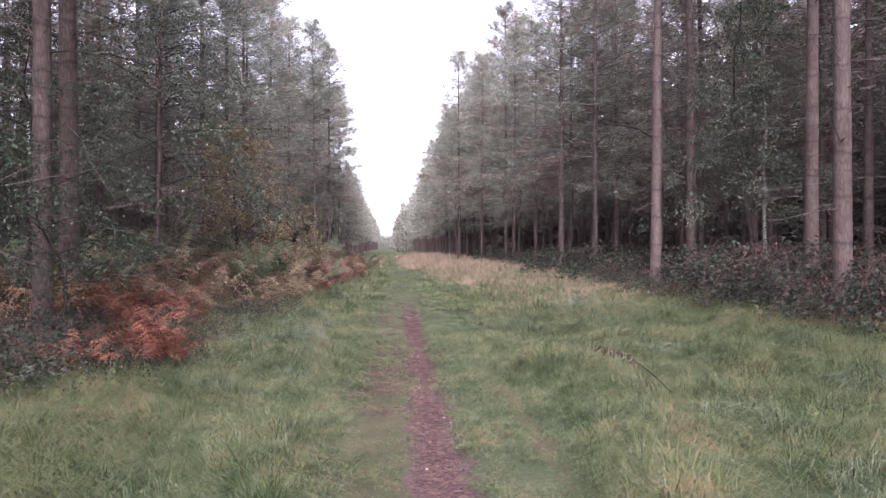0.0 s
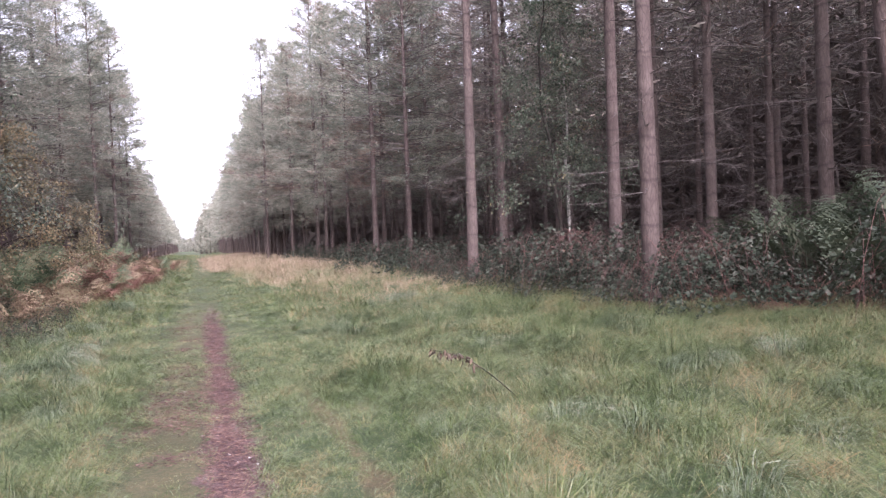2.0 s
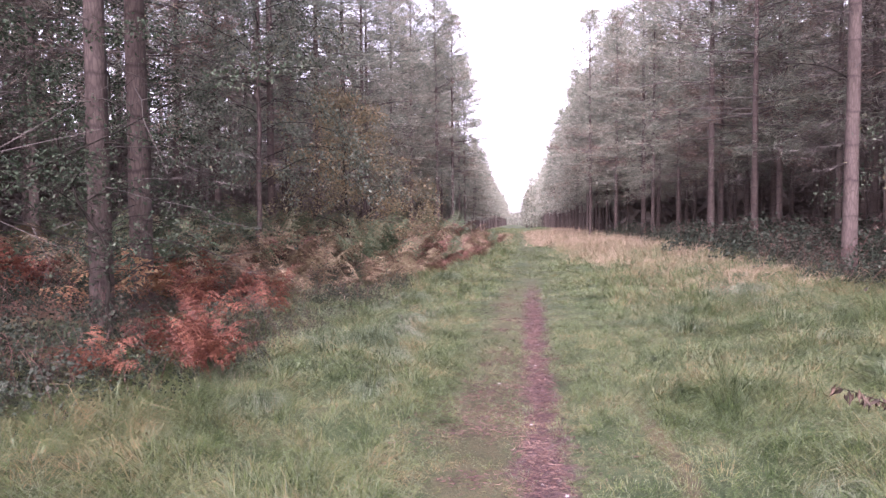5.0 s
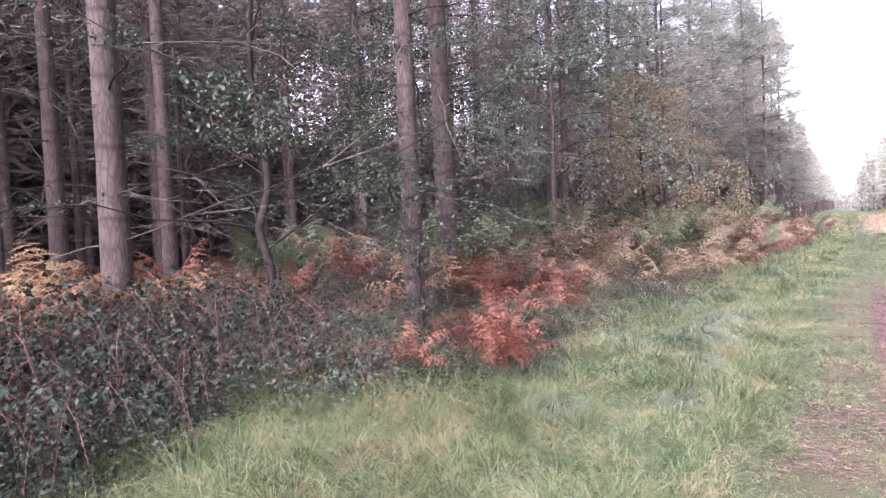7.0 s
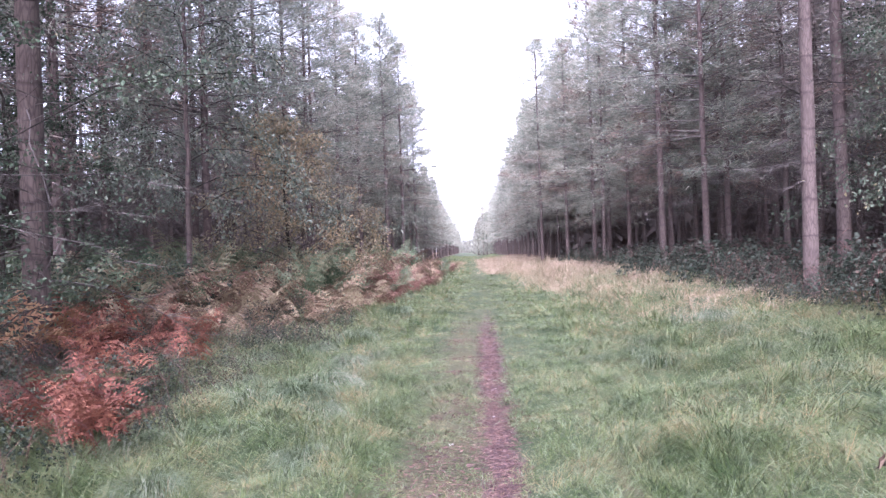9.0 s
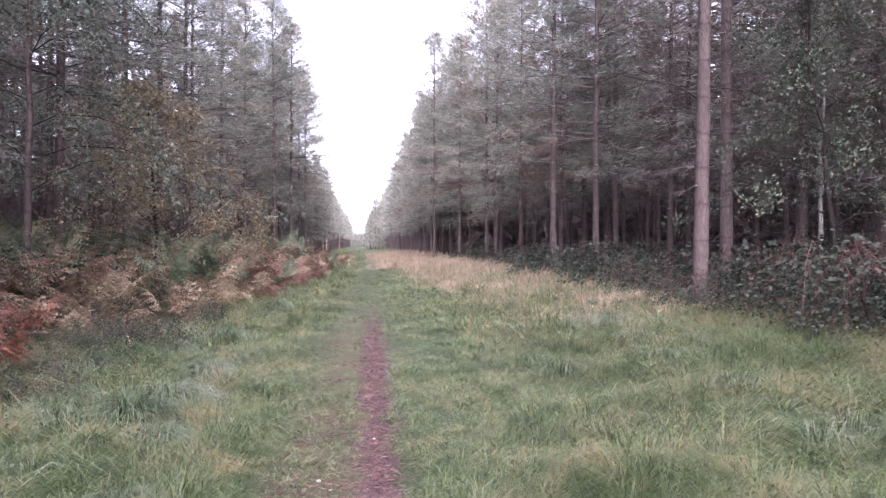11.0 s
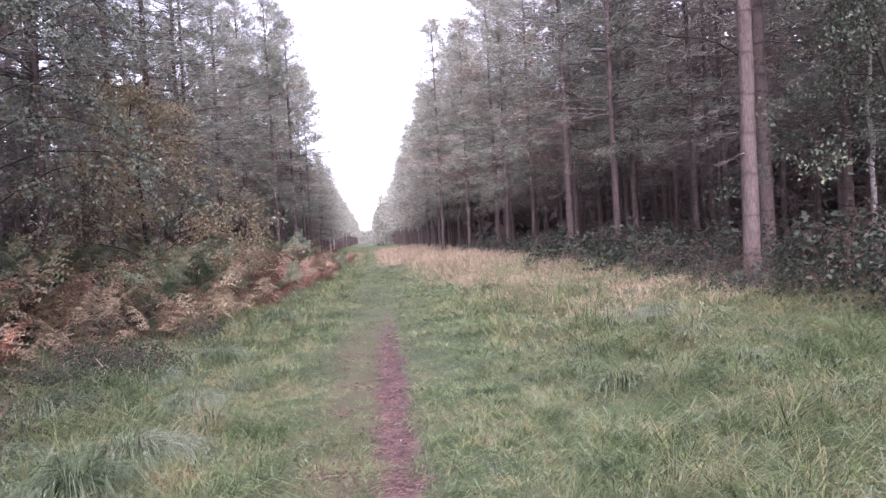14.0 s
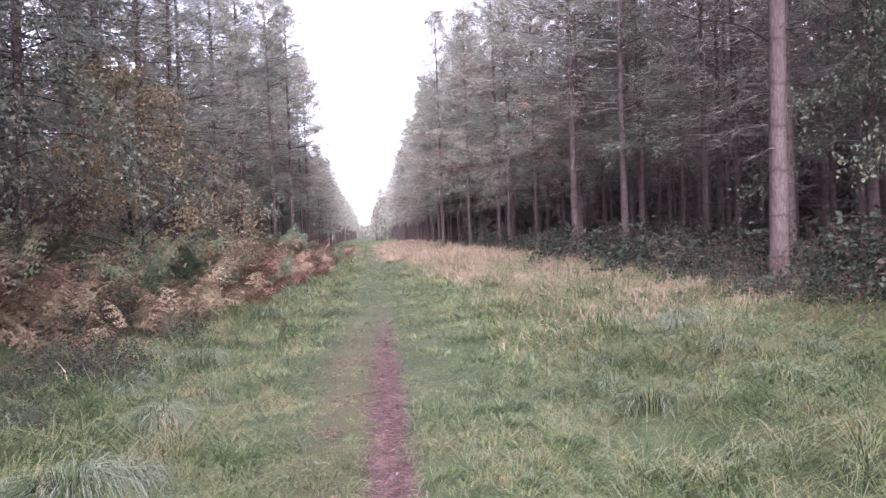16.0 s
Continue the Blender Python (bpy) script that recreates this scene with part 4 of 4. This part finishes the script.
def undergrowth():
    rng = np.random.default_rng(21)
    pick = lambda kinds: kinds[rng.integers(len(kinds))]
    turn = lambda: rng.random() * 360
    # brambles along the right-hand wood edge
    y = 6.0
    while y < 27:
        for x in (6.9, 8.2, 9.6):
            if rng.random() < 0.93 and not (x > 8 and 6.4 < y < 10):
                edge = 0.5 * np.sin(y * 0.9) + (0.5 if y < 8 else 0)
                near = y < 14 and x < 9
                put(pick(BRAM if near else BRAM_FAR), x + edge + rng.uniform(-0.3, 0.3), y + rng.uniform(-0.4, 0.4), turn(), rng.uniform(0.8, 1.15))
        y += rng.uniform(1.0, 1.4)
    while y < 50:
        for x in (7.0, 9.0):
            put(pick(BRAM_FAR), x + rng.uniform(-0.5, 0.5), y, turn(), rng.uniform(0.8, 1.2))
        y += rng.uniform(1.6, 2.2)
    for x, y in ((8.4, 7.3), (9.3, 7.4), (8.5, 8.3), (9.4, 8.4), (10.3, 8.0), (8.6, 9.3), (9.6, 9.4), (7.9, 6.6), (9.0, 6.5)):
        put(TALLF[0], x, y, turn(), rng.uniform(0.85, 1.02))
    for x, y, s in ((5.9, 8.75, 0.7), (6.5, 8.5, 0.9), (7.1, 8.6, 0.95), (5.95, 9.7, 0.65), (5.6, 14.4, 0.6), (6.2, 14.2, 0.7), (5.7, 13.3, 0.5), (6.2, 12.2, 0.85), (7.3, 10.2, 1.0), (7.0, 11.4, 1.0), (7.4, 12.6, 1.05), (6.9, 13.6, 0.95),
                    (6.0, 10.8, 0.65), (6.1, 15.9, 0.75), (5.8, 17.0, 0.65), (6.0, 18.4, 0.7), (5.6, 15.5, 0.45), (6.9, 7.3, 0.6), (7.6, 6.3, 0.6), (5.6, 11.6, 0.4)):
        put(pick(BRAM), x, y, turn(), s)
    # brambles on the left
    for y in np.arange(1.2, 8.4, 0.95):
        for x in (-4.9, -6.0, -7.2, -8.5):
            put(pick(BRAM if x > -5.5 else BRAM_FAR), x + rng.uniform(-0.25, 0.25) - 0.15 * np.sin(y), y + rng.uniform(-0.3, 0.3), turn(), rng.uniform(0.55, 0.8))
    for k, y in enumerate(np.arange(2.2, 7.2, 0.62)):
        put(pick(BRAM), -3.95 + 0.25 * np.sin(k * 2.1), y, turn(), rng.uniform(0.42, 0.6))
        put(pick(BRAM), -5.4 + 0.2 * np.sin(k * 1.7), y + 0.3, turn(), rng.uniform(0.5, 0.72))
    for y in np.arange(7.0, 14.0, 1.0):
        for x in (-3.5, -4.7, -6.0, -7.4):
            if x > -4 and y > 9.5:
                continue
            put(pick(BRAM if x > -6.5 else BRAM_FAR), x + rng.uniform(-0.3, 0.3), y + rng.uniform(-0.3, 0.3), turn(), rng.uniform(0.38, 0.62))
    for x, y, s in ((-3.75, 4.7, 0.55), (-3.95, 5.3, 0.65), (-3.6, 4.1, 0.5), (-4.2, 5.9, 0.7), (-3.5, 3.5, 0.5), (-4.5, 4.9, 0.8), (-4.4, 4.0, 0.75), (-4.6, 6.6, 0.8), (-5.2, 5.6, 0.9)):
        put(pick(BRAM), x, y, turn(), s)
    # red and yellow bracken
    for x, y, s in ((-2.6, 8.05, 0.5), (-2.75, 8.4, 0.6), (-3.05, 8.3, 0.55), (-3.3, 8.6, 0.5), (-3.35, 7.5, 0.4), (-3.15, 7.25, 0.38),
                    (-3.4, 9.6, 0.6), (-4.1, 10.9, 0.65), (-3.2, 10.9, 0.55), (-4.3, 12.2, 0.7), (-4.9, 11.4, 0.7), (-5.3, 12.3, 0.7),
                    (-3.9, 13.0, 0.6), (-5.2, 13.6, 0.8), (-7.4, 11.8, 0.9), (-5.9, 8.6, 0.6), (-9.2, 9.0, 1.0), (-8.0, 8.6, 0.9)):
        put(pick(RED), x, y, turn(), s, sink=-0.15)
    for x, y, s in ((-2.85, 7.35, 0.42), (-3.2, 6.85, 0.5), (-3.75, 7.0, 0.6), (-2.75, 9.1, 0.4), (-3.1, 9.3, 0.5), (-3.0, 10.0, 0.42), (-3.9, 8.9, 0.6), (-3.0, 11.0, 0.4),
                    (-2.5, 9.8, 0.3), (-2.6, 10.6, 0.32), (-2.4, 11.6, 0.3), (-2.7, 12.3, 0.35), (-2.5, 13.2, 0.3), (-2.9, 13.9, 0.4), (-2.5, 8.6, 0.28), (-2.3, 10.2, 0.22)):
        put(pick(BRAM), x, y, turn(), s)
    for x, y, s in ((-6.9, 5.7, 1.0), (-7.3, 6.1, 1.0), (-7.6, 6.5, 1.0), (-7.9, 7.1, 1.0), (-7.0, 7.7, 0.9), (-6.6, 7.4, 0.85), (-6.3, 5.6, 0.8), (-8.4, 6.8, 1.0), (-6.0, 5.2, 0.75), (-4.7, 10.4, 0.7)):
        put(pick(GOLD), x, y, turn(), s * 1.05, sink=-0.1)
    # bracken sweeping into the distance on the left
    y = 13.2
    while y < 52:
        edge = -3.9 + 1.7 * float(step(13, 19, y)) + 0.95 * float(step(18, 36, y))
        far = y > 26
        for k in range(5 if far else 8):
            x = edge - k * (1.15 if far else 0.95) - rng.uniform(0, 0.6)
            russet = 0.35 if y > 21 and k < 4 else 0.08
            kinds = RUST if rng.random() < russet else GREEN if rng.random() < (0.15 if far else 0.3 if k < 2 else 0.65) else BROWN
            put(pick(kinds), x, y + rng.uniform(-0.5, 0.5), turn(), rng.uniform(0.9, 1.2) * (0.64 if k == 0 else 0.9 if k == 1 else 1.0 if y < 18 else 1.15))
        put(pick(BRAM_FAR), edge - 2.2 - rng.uniform(0, 5), y, turn(), rng.uniform(0.95, 1.2))
        y += 1.35 if far else 0.9
    # low brambles and stray fronds scattered in the grass before it
    for _ in range(14):
        x, y = rng.uniform(-4.2, -2.1), rng.uniform(10.5, 17)
        put(pick(BRAM), x, y, turn(), rng.uniform(0.28, 0.46))


undergrowth()

# ---------------------------------------------------------------- grass


def tufty(x, y):
    """Length of the grass: cropped beside the path, rank and tussocky away from it."""
    off = np.abs(x - PATH_A - PATH_B * y - 0.05)
    base = 0.06 + 0.1 * step(0.3, 1.5, off)
    base = base + 0.1 * step(1.2, 3.0, -x) + 0.05 * step(2.0, 4.0, x)
    left = np.abs(x - PATH_A - PATH_B * y + 0.45)
    base = base * (0.68 + 0.32 * step(0.1, 0.7, left))
    return base * (0.32 + 1.65 * wave(x, y, 0.55) ** 1.7 + 0.75 * wave(x + 50, y, 0.2))


def blades(rng, x, y, long, width, simple=False):
    """Bent grass blades in swirling, matted lie."""
    n = len(x)
    z = height(x, y) - 0.01
    lie = 6.28 * (1.3 * wave(x, y, 0.8) + 0.8 * wave(x + 90, y, 2.6)) + rng.normal(size=n) * 1.5
    bend = np.clip(rng.normal(1.15, 0.45, n), 0.1, 1.9)
    d = np.stack([np.cos(lie), np.sin(lie), np.zeros(n)], -1)
    side = np.stack([-np.sin(lie + rng.normal(size=n) * 0.8), np.cos(lie), rng.normal(size=n) * 0.2], -1)
    root = np.stack([x, y, z], -1)
    L = long[:, None]
    b = bend[:, None]
    up = np.array([0, 0, 1.0])
    mid = root + d * L * 0.45 * b + up * L * (0.55 - 0.17 * b)
    tip = mid + d * L * 0.5 * (0.4 + b) + up * L * (0.42 - 0.5 * b)
    w = (width[:, None] * 0.5) * side
    hp = Heap()
    if simple:
        hp.add(np.stack([root - w, root + w, mid * 0.4 + tip * 0.6 + up * L * 0.12], 1).reshape(-1, 3), t=np.arange(3 * n).reshape(-1, 3))
    else:
        v = np.stack([root - w, root + w, mid - w * 0.8, mid + w * 0.8, tip], 1).reshape(-1, 3)
        i = np.arange(n)[:, None] * 5
        hp.add(v, t=i + [2, 3, 4], q=i + [0, 1, 3, 2])
    return hp


def on_path(x, y):
    off = np.abs(x - PATH_A - PATH_B * y) + 0.22 * (wave(x, y, 0.35) - 0.5) + 0.1 * (wave(x, y, 0.12) - 0.5)
    worn = 1 - step(11, 20, y)
    return (off < 0.11 + 0.022 * np.maximum(0, 8 - y)) & (TABLE[(x * 997).astype(int) % 256, (y * 991).astype(int) % 256] < worn)


def sow(rng, x0, x1, y0, y1, per):
    n = int((x1 - x0) * (y1 - y0) * per)
    return rng.uniform(x0, x1, n), rng.uniform(y0, y1, n)


def clumps(rng, x0, x1, y0, y1, per, count, width, flat=0.0):
    """Matted tufts: each a spray of fine blades that fall outwards and are combed by the lie of the sward."""
    cx, cy = sow(rng, x0, x1, y0, y1, per)
    worn = np.abs(cx - PATH_A - PATH_B * cy + 0.45) < 0.45 * wave(cx, cy, 0.6) + 0.05
    keep = ~on_path(cx, cy) & ~(worn & (rng.random(len(cx)) < 0.3)) & ~((np.abs(cx - 1.02) < 0.1) & (cy < 9) & (rng.random(len(cx)) < 0.5))
    cx, cy = cx[keep], cy[keep]
    long = np.repeat(tufty(cx, cy) * rng.uniform(0.75, 1.3, len(cx)), count)
    lie = np.repeat(6.28 * (1.3 * wave(cx, cy, 0.9) + 0.8 * wave(cx + 90, cy, 2.6)), count)
    comb = np.repeat(rng.uniform(0.1, 1.0, len(cx)), count)[:, None]
    n = len(long)
    a = rng.random(n) * 6.28
    out = np.stack([np.cos(a), np.sin(a), np.zeros(n)], -1)
    d = unit(out + comb * np.stack([np.cos(lie), np.sin(lie), np.zeros(n)], -1))
    r = 0.05 * np.sqrt(rng.random(n)) + 0.012
    x, y = np.repeat(cx, count) + out[:, 0] * r, np.repeat(cy, count) + out[:, 1] * r
    ok = ~on_path(x, y)
    x, y, long, d, n = x[ok], y[ok], long[ok], d[ok], int(ok.sum())
    L = (long * rng.uniform(0.55, 1.25, n))[:, None]
    b = np.clip(rng.normal(1.2 + flat, 0.4, n), 0.2, 1.9)[:, None]
    up = np.array([0, 0, 1.0])
    root = np.stack([x, y, height(x, y) - 0.01], -1)
    mid = root + d * L * 0.42 * b + up * L * (0.66 - 0.16 * b)
    tip = mid + d * L * 0.5 * (0.35 + b) + up * L * (0.34 - 0.5 * b)
    w = unit(np.cross(d, up) + rng.normal(size=(n, 3)) * 0.35) * (rng.uniform(0.65, 1.4, n) * width * 0.5)[:, None]
    hp = Heap()
    i = np.arange(n)[:, None] * 5
    hp.add(np.stack([root - w, root + w, mid - w * 0.8, mid + w * 0.8, tip], 1).reshape(-1, 3), t=i + [2, 3, 4], q=i + [0, 1, 3, 2])
    return hp


def grass():
    rng = np.random.default_rng(33)
    near, mid = [], []
    near.append(clumps(rng, -4.2, 6.6, 3.6, 8.0, 58, 39, 0.0026, 0.2))
    near.append(clumps(rng, -4.0, 6.6, 8.0, 13.0, 50, 24, 0.004, 0.25))
    near.append(clumps(rng, -1.3, 1.7, 3.6, 11.0, 95, 12, 0.0028))
    for x0, x1, y0, y1, per, w, simple in ((-4.6, 7.2, 0.5, 3.6, 350, 0.007, True), (-4.4, 6.8, 3.6, 8.0, 900, 0.0028, True), (-4.0, 6.8, 8.0, 13.0, 620, 0.0042, True), (-1.2, 1.6, 3.6, 12.0, 1500, 0.003, True),
                                           (-3.8, 6.8, 13.0, 20.0, 1000, 0.011, True), (-3.6, 6.8, 20.0, 34.0, 400, 0.02, True),
                                           (-3.2, 6.6, 34.0, 60.0, 130, 0.035, True), (-4.5, 6.0, 60.0, 150.0, 24, 0.08, True)):
        x, y = sow(rng, x0, x1, y0, y1, per)
        long = tufty(x, y) * rng.uniform(0.6, 1.3, len(x)) * (1 + 0.25 * (y > 20)) * (0.7 if y0 < 13 else 1)
        bare = np.abs(x - PATH_A - PATH_B * y + 0.42) < 0.42 * wave(x, y, 0.5)
        keep = ~on_path(x, y) & ~((rng.random(len(x)) < (0.25 if y0 < 13 else 0.1)) & bare & (y < 18))
        keep &= ~((np.abs(x - 1.02 + 0.1 * (wave(x, y, 0.4) - 0.5)) < 0.07) & (np.abs(y - 6.2) < 1.6) & (rng.random(len(x)) < 0.6))
        x, y, long = x[keep], y[keep], long[keep]
        hp = blades(rng, x, y, long, rng.uniform(0.7, 1.4, len(x)) * w, simple)
        (near if y0 < 13 else mid).append(hp)
    for store, label in ((near, "damp matted meadow grass with dewy blue-green tufts"), (mid, "rough grass along the ride, pale with dew")):
        big = Heap()
        for h in store:
            for i in range(len(h.v)):
                big.add(h.v[i], h.t[i] if h.t else (), h.q[i] if h.q else ())
        tagged(new("grass", big.mesh("grass", M_GRASS)), label, "grass", kind="stuff")
    # tall dry grass on the right and far along the ride
    big = Heap()
    for x0, x1, y0, y1, per, w, tall in ((0.9, 6.6, 3.4, 9.0, 70, 0.0026, 0.18), (-3.8, -0.5, 3.4, 12.0, 36, 0.0032, 0.2), (1.5, 6.4, 9.0, 14.0, 220, 0.0038, 0.24), (1.8, 6.6, 14.0, 24.0, 340, 0.007, 0.42), (1.6, 7.0, 24.0, 40.0, 380, 0.014, 0.75),
                                         (0.4, 6.5, 40.0, 90.0, 120, 0.035, 0.85), (-3.5, -0.4, 46.0, 75.0, 40, 0.035, 0.7), (-3.2, -1.9, 20, 34, 60, 0.014, 0.4), (-4.4, -2.6, 11.5, 18, 60, 0.008, 0.4)):
        x, y = sow(rng, x0, x1, y0, y1, per)
        thick = wave(x + 30, y, 1.4) * 0.6 + wave(x, y + 30, 3.5) * 0.6 + 0.25 * step(20, 32, y)
        keep = rng.random(len(x)) < np.clip((thick - 0.55) * 2.6, 0.03, 0.8) * step(x0, x0 + 1.8, x)
        x, y = x[keep], y[keep]
        h = blades(rng, x, y, rng.uniform(0.5, 1.15, len(x)) * tall, rng.uniform(0.7, 1.3, len(x)) * w, y0 > 15)
        for i in range(len(h.v)):
            big.add(h.v[i], h.t[i] if h.t else (), h.q[i] if h.q else ())
    tagged(new("dry_grass", big.mesh("dry_grass", M_STRAW)), "tall straw-coloured dry grass along the ride", "grass", kind="stuff")


grass()


def build_tussock(seed, tall, count, width, long=0.2, comb=0.5):
    """A drooping hassock: fine blades that rise, fold over and hang to the ground, combed to one side."""
    rng = np.random.default_rng(seed)
    a, r = rng.random(count) * 6.28, np.sqrt(rng.random(count))
    out = np.stack([np.cos(a), np.sin(a), np.zeros(count)], -1)
    root = out * r[:, None] * [long, 0.13, 0]
    d = unit(out + np.array([0, -comb, 0]) + rng.normal(size=(count, 3)) * [0.25, 0.25, 0])
    L = (tall * rng.uniform(0.55, 1.2, count) * (1.1 - 0.4 * r))[:, None]
    b = np.clip(rng.normal(1.0, 0.25, count), 0.35, 1.5)[:, None]
    up = np.array([0, 0, 1.0])
    one = root + d * L * 0.2 * b + up * L * (0.62 - 0.08 * b)
    two = one + d * L * 0.36 * b + up * L * (0.2 - 0.2 * b)
    tip = two + d * L * 0.3 * b - up * L * 0.42 * b
    w = unit(np.cross(d, up) + rng.normal(size=(count, 3)) * 0.3) * width * 0.5
    i = np.arange(count)[:, None] * 7
    me = mesh_of("grass_tussock", np.stack([root - w, root + w, one - w, one + w, two - w * 0.8, two + w * 0.8, tip], 1).reshape(-1, 3),
                 [i + [4, 5, 6], np.concatenate([i + [0, 1, 3, 2], i + [2, 3, 5, 4]])], M_TUSSOCK)
    return tagged(new("grass_tussock", me), "drooping silvery-green grass tussock on the meadow", "grass", "tussocks")


TUSS = [pattern(build_tussock(200 + k, 0.4, 800, 0.0038, 0.22, 0.8)) for k in range(3)]
TUFT = [pattern(build_tussock(210 + k, 0.24, 130, 0.0042, 0.14, 0.5)) for k in range(3)]


def tussocks():
    rng = np.random.default_rng(50)
    for x, y, turn, s in ((-1.38, 9.95, 20, 1.0), (-1.28, 10.3, -15, 0.95), (-1.5, 9.45, 40, 0.85), (-1.2, 9.0, 10, 0.7), (-1.45, 11.7, 0, 0.8), (-2.75, 11.7, 30, 1.0), (-2.3, 10.1, 50, 0.9),
                          (-1.75, 14.1, 0, 0.95), (-1.45, 17.2, 10, 0.9), (-3.1, 12.6, 0, 0.9), (-2.1, 12.9, 60, 0.7), (-1.1, 8.05, 20, 0.6), (1.42, 9.15, 0, 0.5), (1.75, 6.0, 30, 0.5),
                          (-2.5, 8.4, 30, 0.8), (-1.9, 7.4, 15, 0.7), (3.1, 6.6, -30, 0.8), (4.0, 5.7, -20, 0.8), (3.9, 13.6, 0, 0.9), (4.6, 7.6, -40, 0.8), (2.6, 11.2, 0, 0.7), (3.4, 9.6, 20, 0.75)):
        put(TUSS[rng.integers(3)], x, y, turn, s, sink=0.03)
    for x0, x1, y0, y1, count in ((1.9, 4.8, 10.3, 15.0, 60), (-3.4, -1.0, 8.5, 16.0, 45), (2.4, 5.4, 5.0, 9.0, 30)):
        for _ in range(count):
            x, y = rng.uniform(x0, x1), rng.uniform(y0, y1)
            put(TUFT[rng.integers(3)], x, y, rng.normal() * 70, rng.uniform(0.6, 1.2), sink=0.03)
    done = 0
    while done < 190:
        x, y = rng.uniform(-3.6, 6.3), rng.uniform(3.2, 19)
        off = abs(x - PATH_A - PATH_B * y)
        if off > 0.8 and rng.random() < 0.15 + 1.2 * wave(x, y, 1.6) ** 2:
            put(TUFT[rng.integers(3)], x, y, rng.normal() * 60, rng.uniform(0.55, 1.15) * min(1, off / 1.8), sink=0.03)
            done += 1


tussocks()

# ---------------------------------------------------------------- small things on the ground


def dead_stem():
    """A dead leaning herb stem with shrivelled leaves along its drooping end."""
    rng = np.random.default_rng(44)
    root = new("dead_plant")
    s = np.linspace(0, 1, 9)
    pts = np.stack([-0.58 * s, 0.2 * s, 0.04 + 0.36 * s + 0.08 * np.sin(s * 3)], -1)
    hp, lf = Heap(), Heap()
    tube(hp, pts, np.linspace(0.005, 0.002, 9), 6, 0.1, rng)
    for u in np.linspace(0.5, 1.0, 10):
        a = np.array([np.interp(u, s, pts[:, c]) for c in range(3)])
        for _ in range(4):
            d = unit(np.array([rng.normal() * 0.6, rng.normal() * 0.6, -1.0]))
            leaves(lf, (a + rng.normal(size=3) * 0.012)[None], d[None], np.array([rng.uniform(0.04, 0.09)]), np.array([0.02]), rng, 0.4)
    part("stem", hp.mesh("stem", M_DARKSTEM, True), root)
    tagged(part("dried_foliage", lf.mesh("dried_foliage", M_DRYLEAF), root, "shrivelled brown leaves"), kind="stuff")
    root.matrix_basis = pose(2.32, 5.85, at(2.32, 5.85))
    tagged(root, "leaning dead herb stem with shrivelled brown leaves in grass", "plant")


dead_stem()


def pebbles():
    rng = np.random.default_rng(45)
    bm = bmesh.new()
    bmesh.ops.create_icosphere(bm, subdivisions=2, radius=1)
    for v in bm.verts:
        v.co *= 1 + 0.25 * (noise.noise(v.co * 1.3) + 0.4 * noise.noise(v.co * 3))
        v.co.z *= 0.6
    me = bpy.data.meshes.new("pebble")
    bm.to_mesh(me)
    bm.free()
    me.materials.append(M_PEBBLE)
    for x, y, s in ((0.22, 7.15, 0.016), (-0.04, 8.18, 0.017), (0.38, 5.96, 0.016), (0.30, 5.9, 0.012), (0.26, 6.1, 0.012), (0.42, 5.8, 0.011), (0.16, 4.7, 0.014),
                    (0.4, 5.1, 0.012), (0.3, 9.1, 0.013), (0.36, 10.2, 0.013), (0.1, 6.6, 0.01), (0.33, 7.9, 0.011)):
        ob = new("pebble", me)
        ob.matrix_basis = pose(x, y, at(x, y) + s * 0.2, 0, 0, rng.random() * 360) @ Matrix.Diagonal((s * 0.95, s * 0.7, s * 0.7, 1))
        tagged(ob, "small pale pebble lying on the trodden path", "pebble", "pebbles on the path")


pebbles()


def litter():
    """Fallen needles and bits of leaf on the path and beside it."""
    rng = np.random.default_rng(46)
    n = 60000
    y = rng.uniform(1.8, 19, n) ** 1.0
    x = PATH_A + PATH_B * y + np.where(rng.random(n) < 0.5, rng.normal(size=n) * 0.095, -0.4 + rng.normal(size=n) * 0.28)
    off = np.abs(x - PATH_A - PATH_B * y)
    keep = (rng.random(n) > step(8, 18.5, y)) & ((off < 0.2) | (wave(x, y, 0.45) + 0.4 * wave(x, y, 0.15) > 0.72 + 0.2 * rng.random(n)))
    x, y = x[keep], y[keep]
    n = len(x)
    z = height(x, y) + 0.006 + 0.02 * step(0.15, 0.3, np.abs(x - PATH_A - PATH_B * y)) * rng.random(n)
    a = rng.random(n) * 6.28
    hp = Heap()
    slivers(hp, np.stack([x, y, z], -1), np.stack([np.cos(a), np.sin(a), rng.uniform(-0.05, 0.15, n)], -1), rng.uniform(0.02, 0.055, n), rng.uniform(0.003, 0.009, n), rng)
    tagged(new("needle_litter", hp.mesh("needle_litter", M_LITTER)), "fallen reddish pine needles strewn along the path", "litter", kind="stuff")


litter()

# the patterns themselves are not part of the place
for ob in HIDE:
    for o in (*ob.children_recursive, ob):
        bpy.data.objects.remove(o)
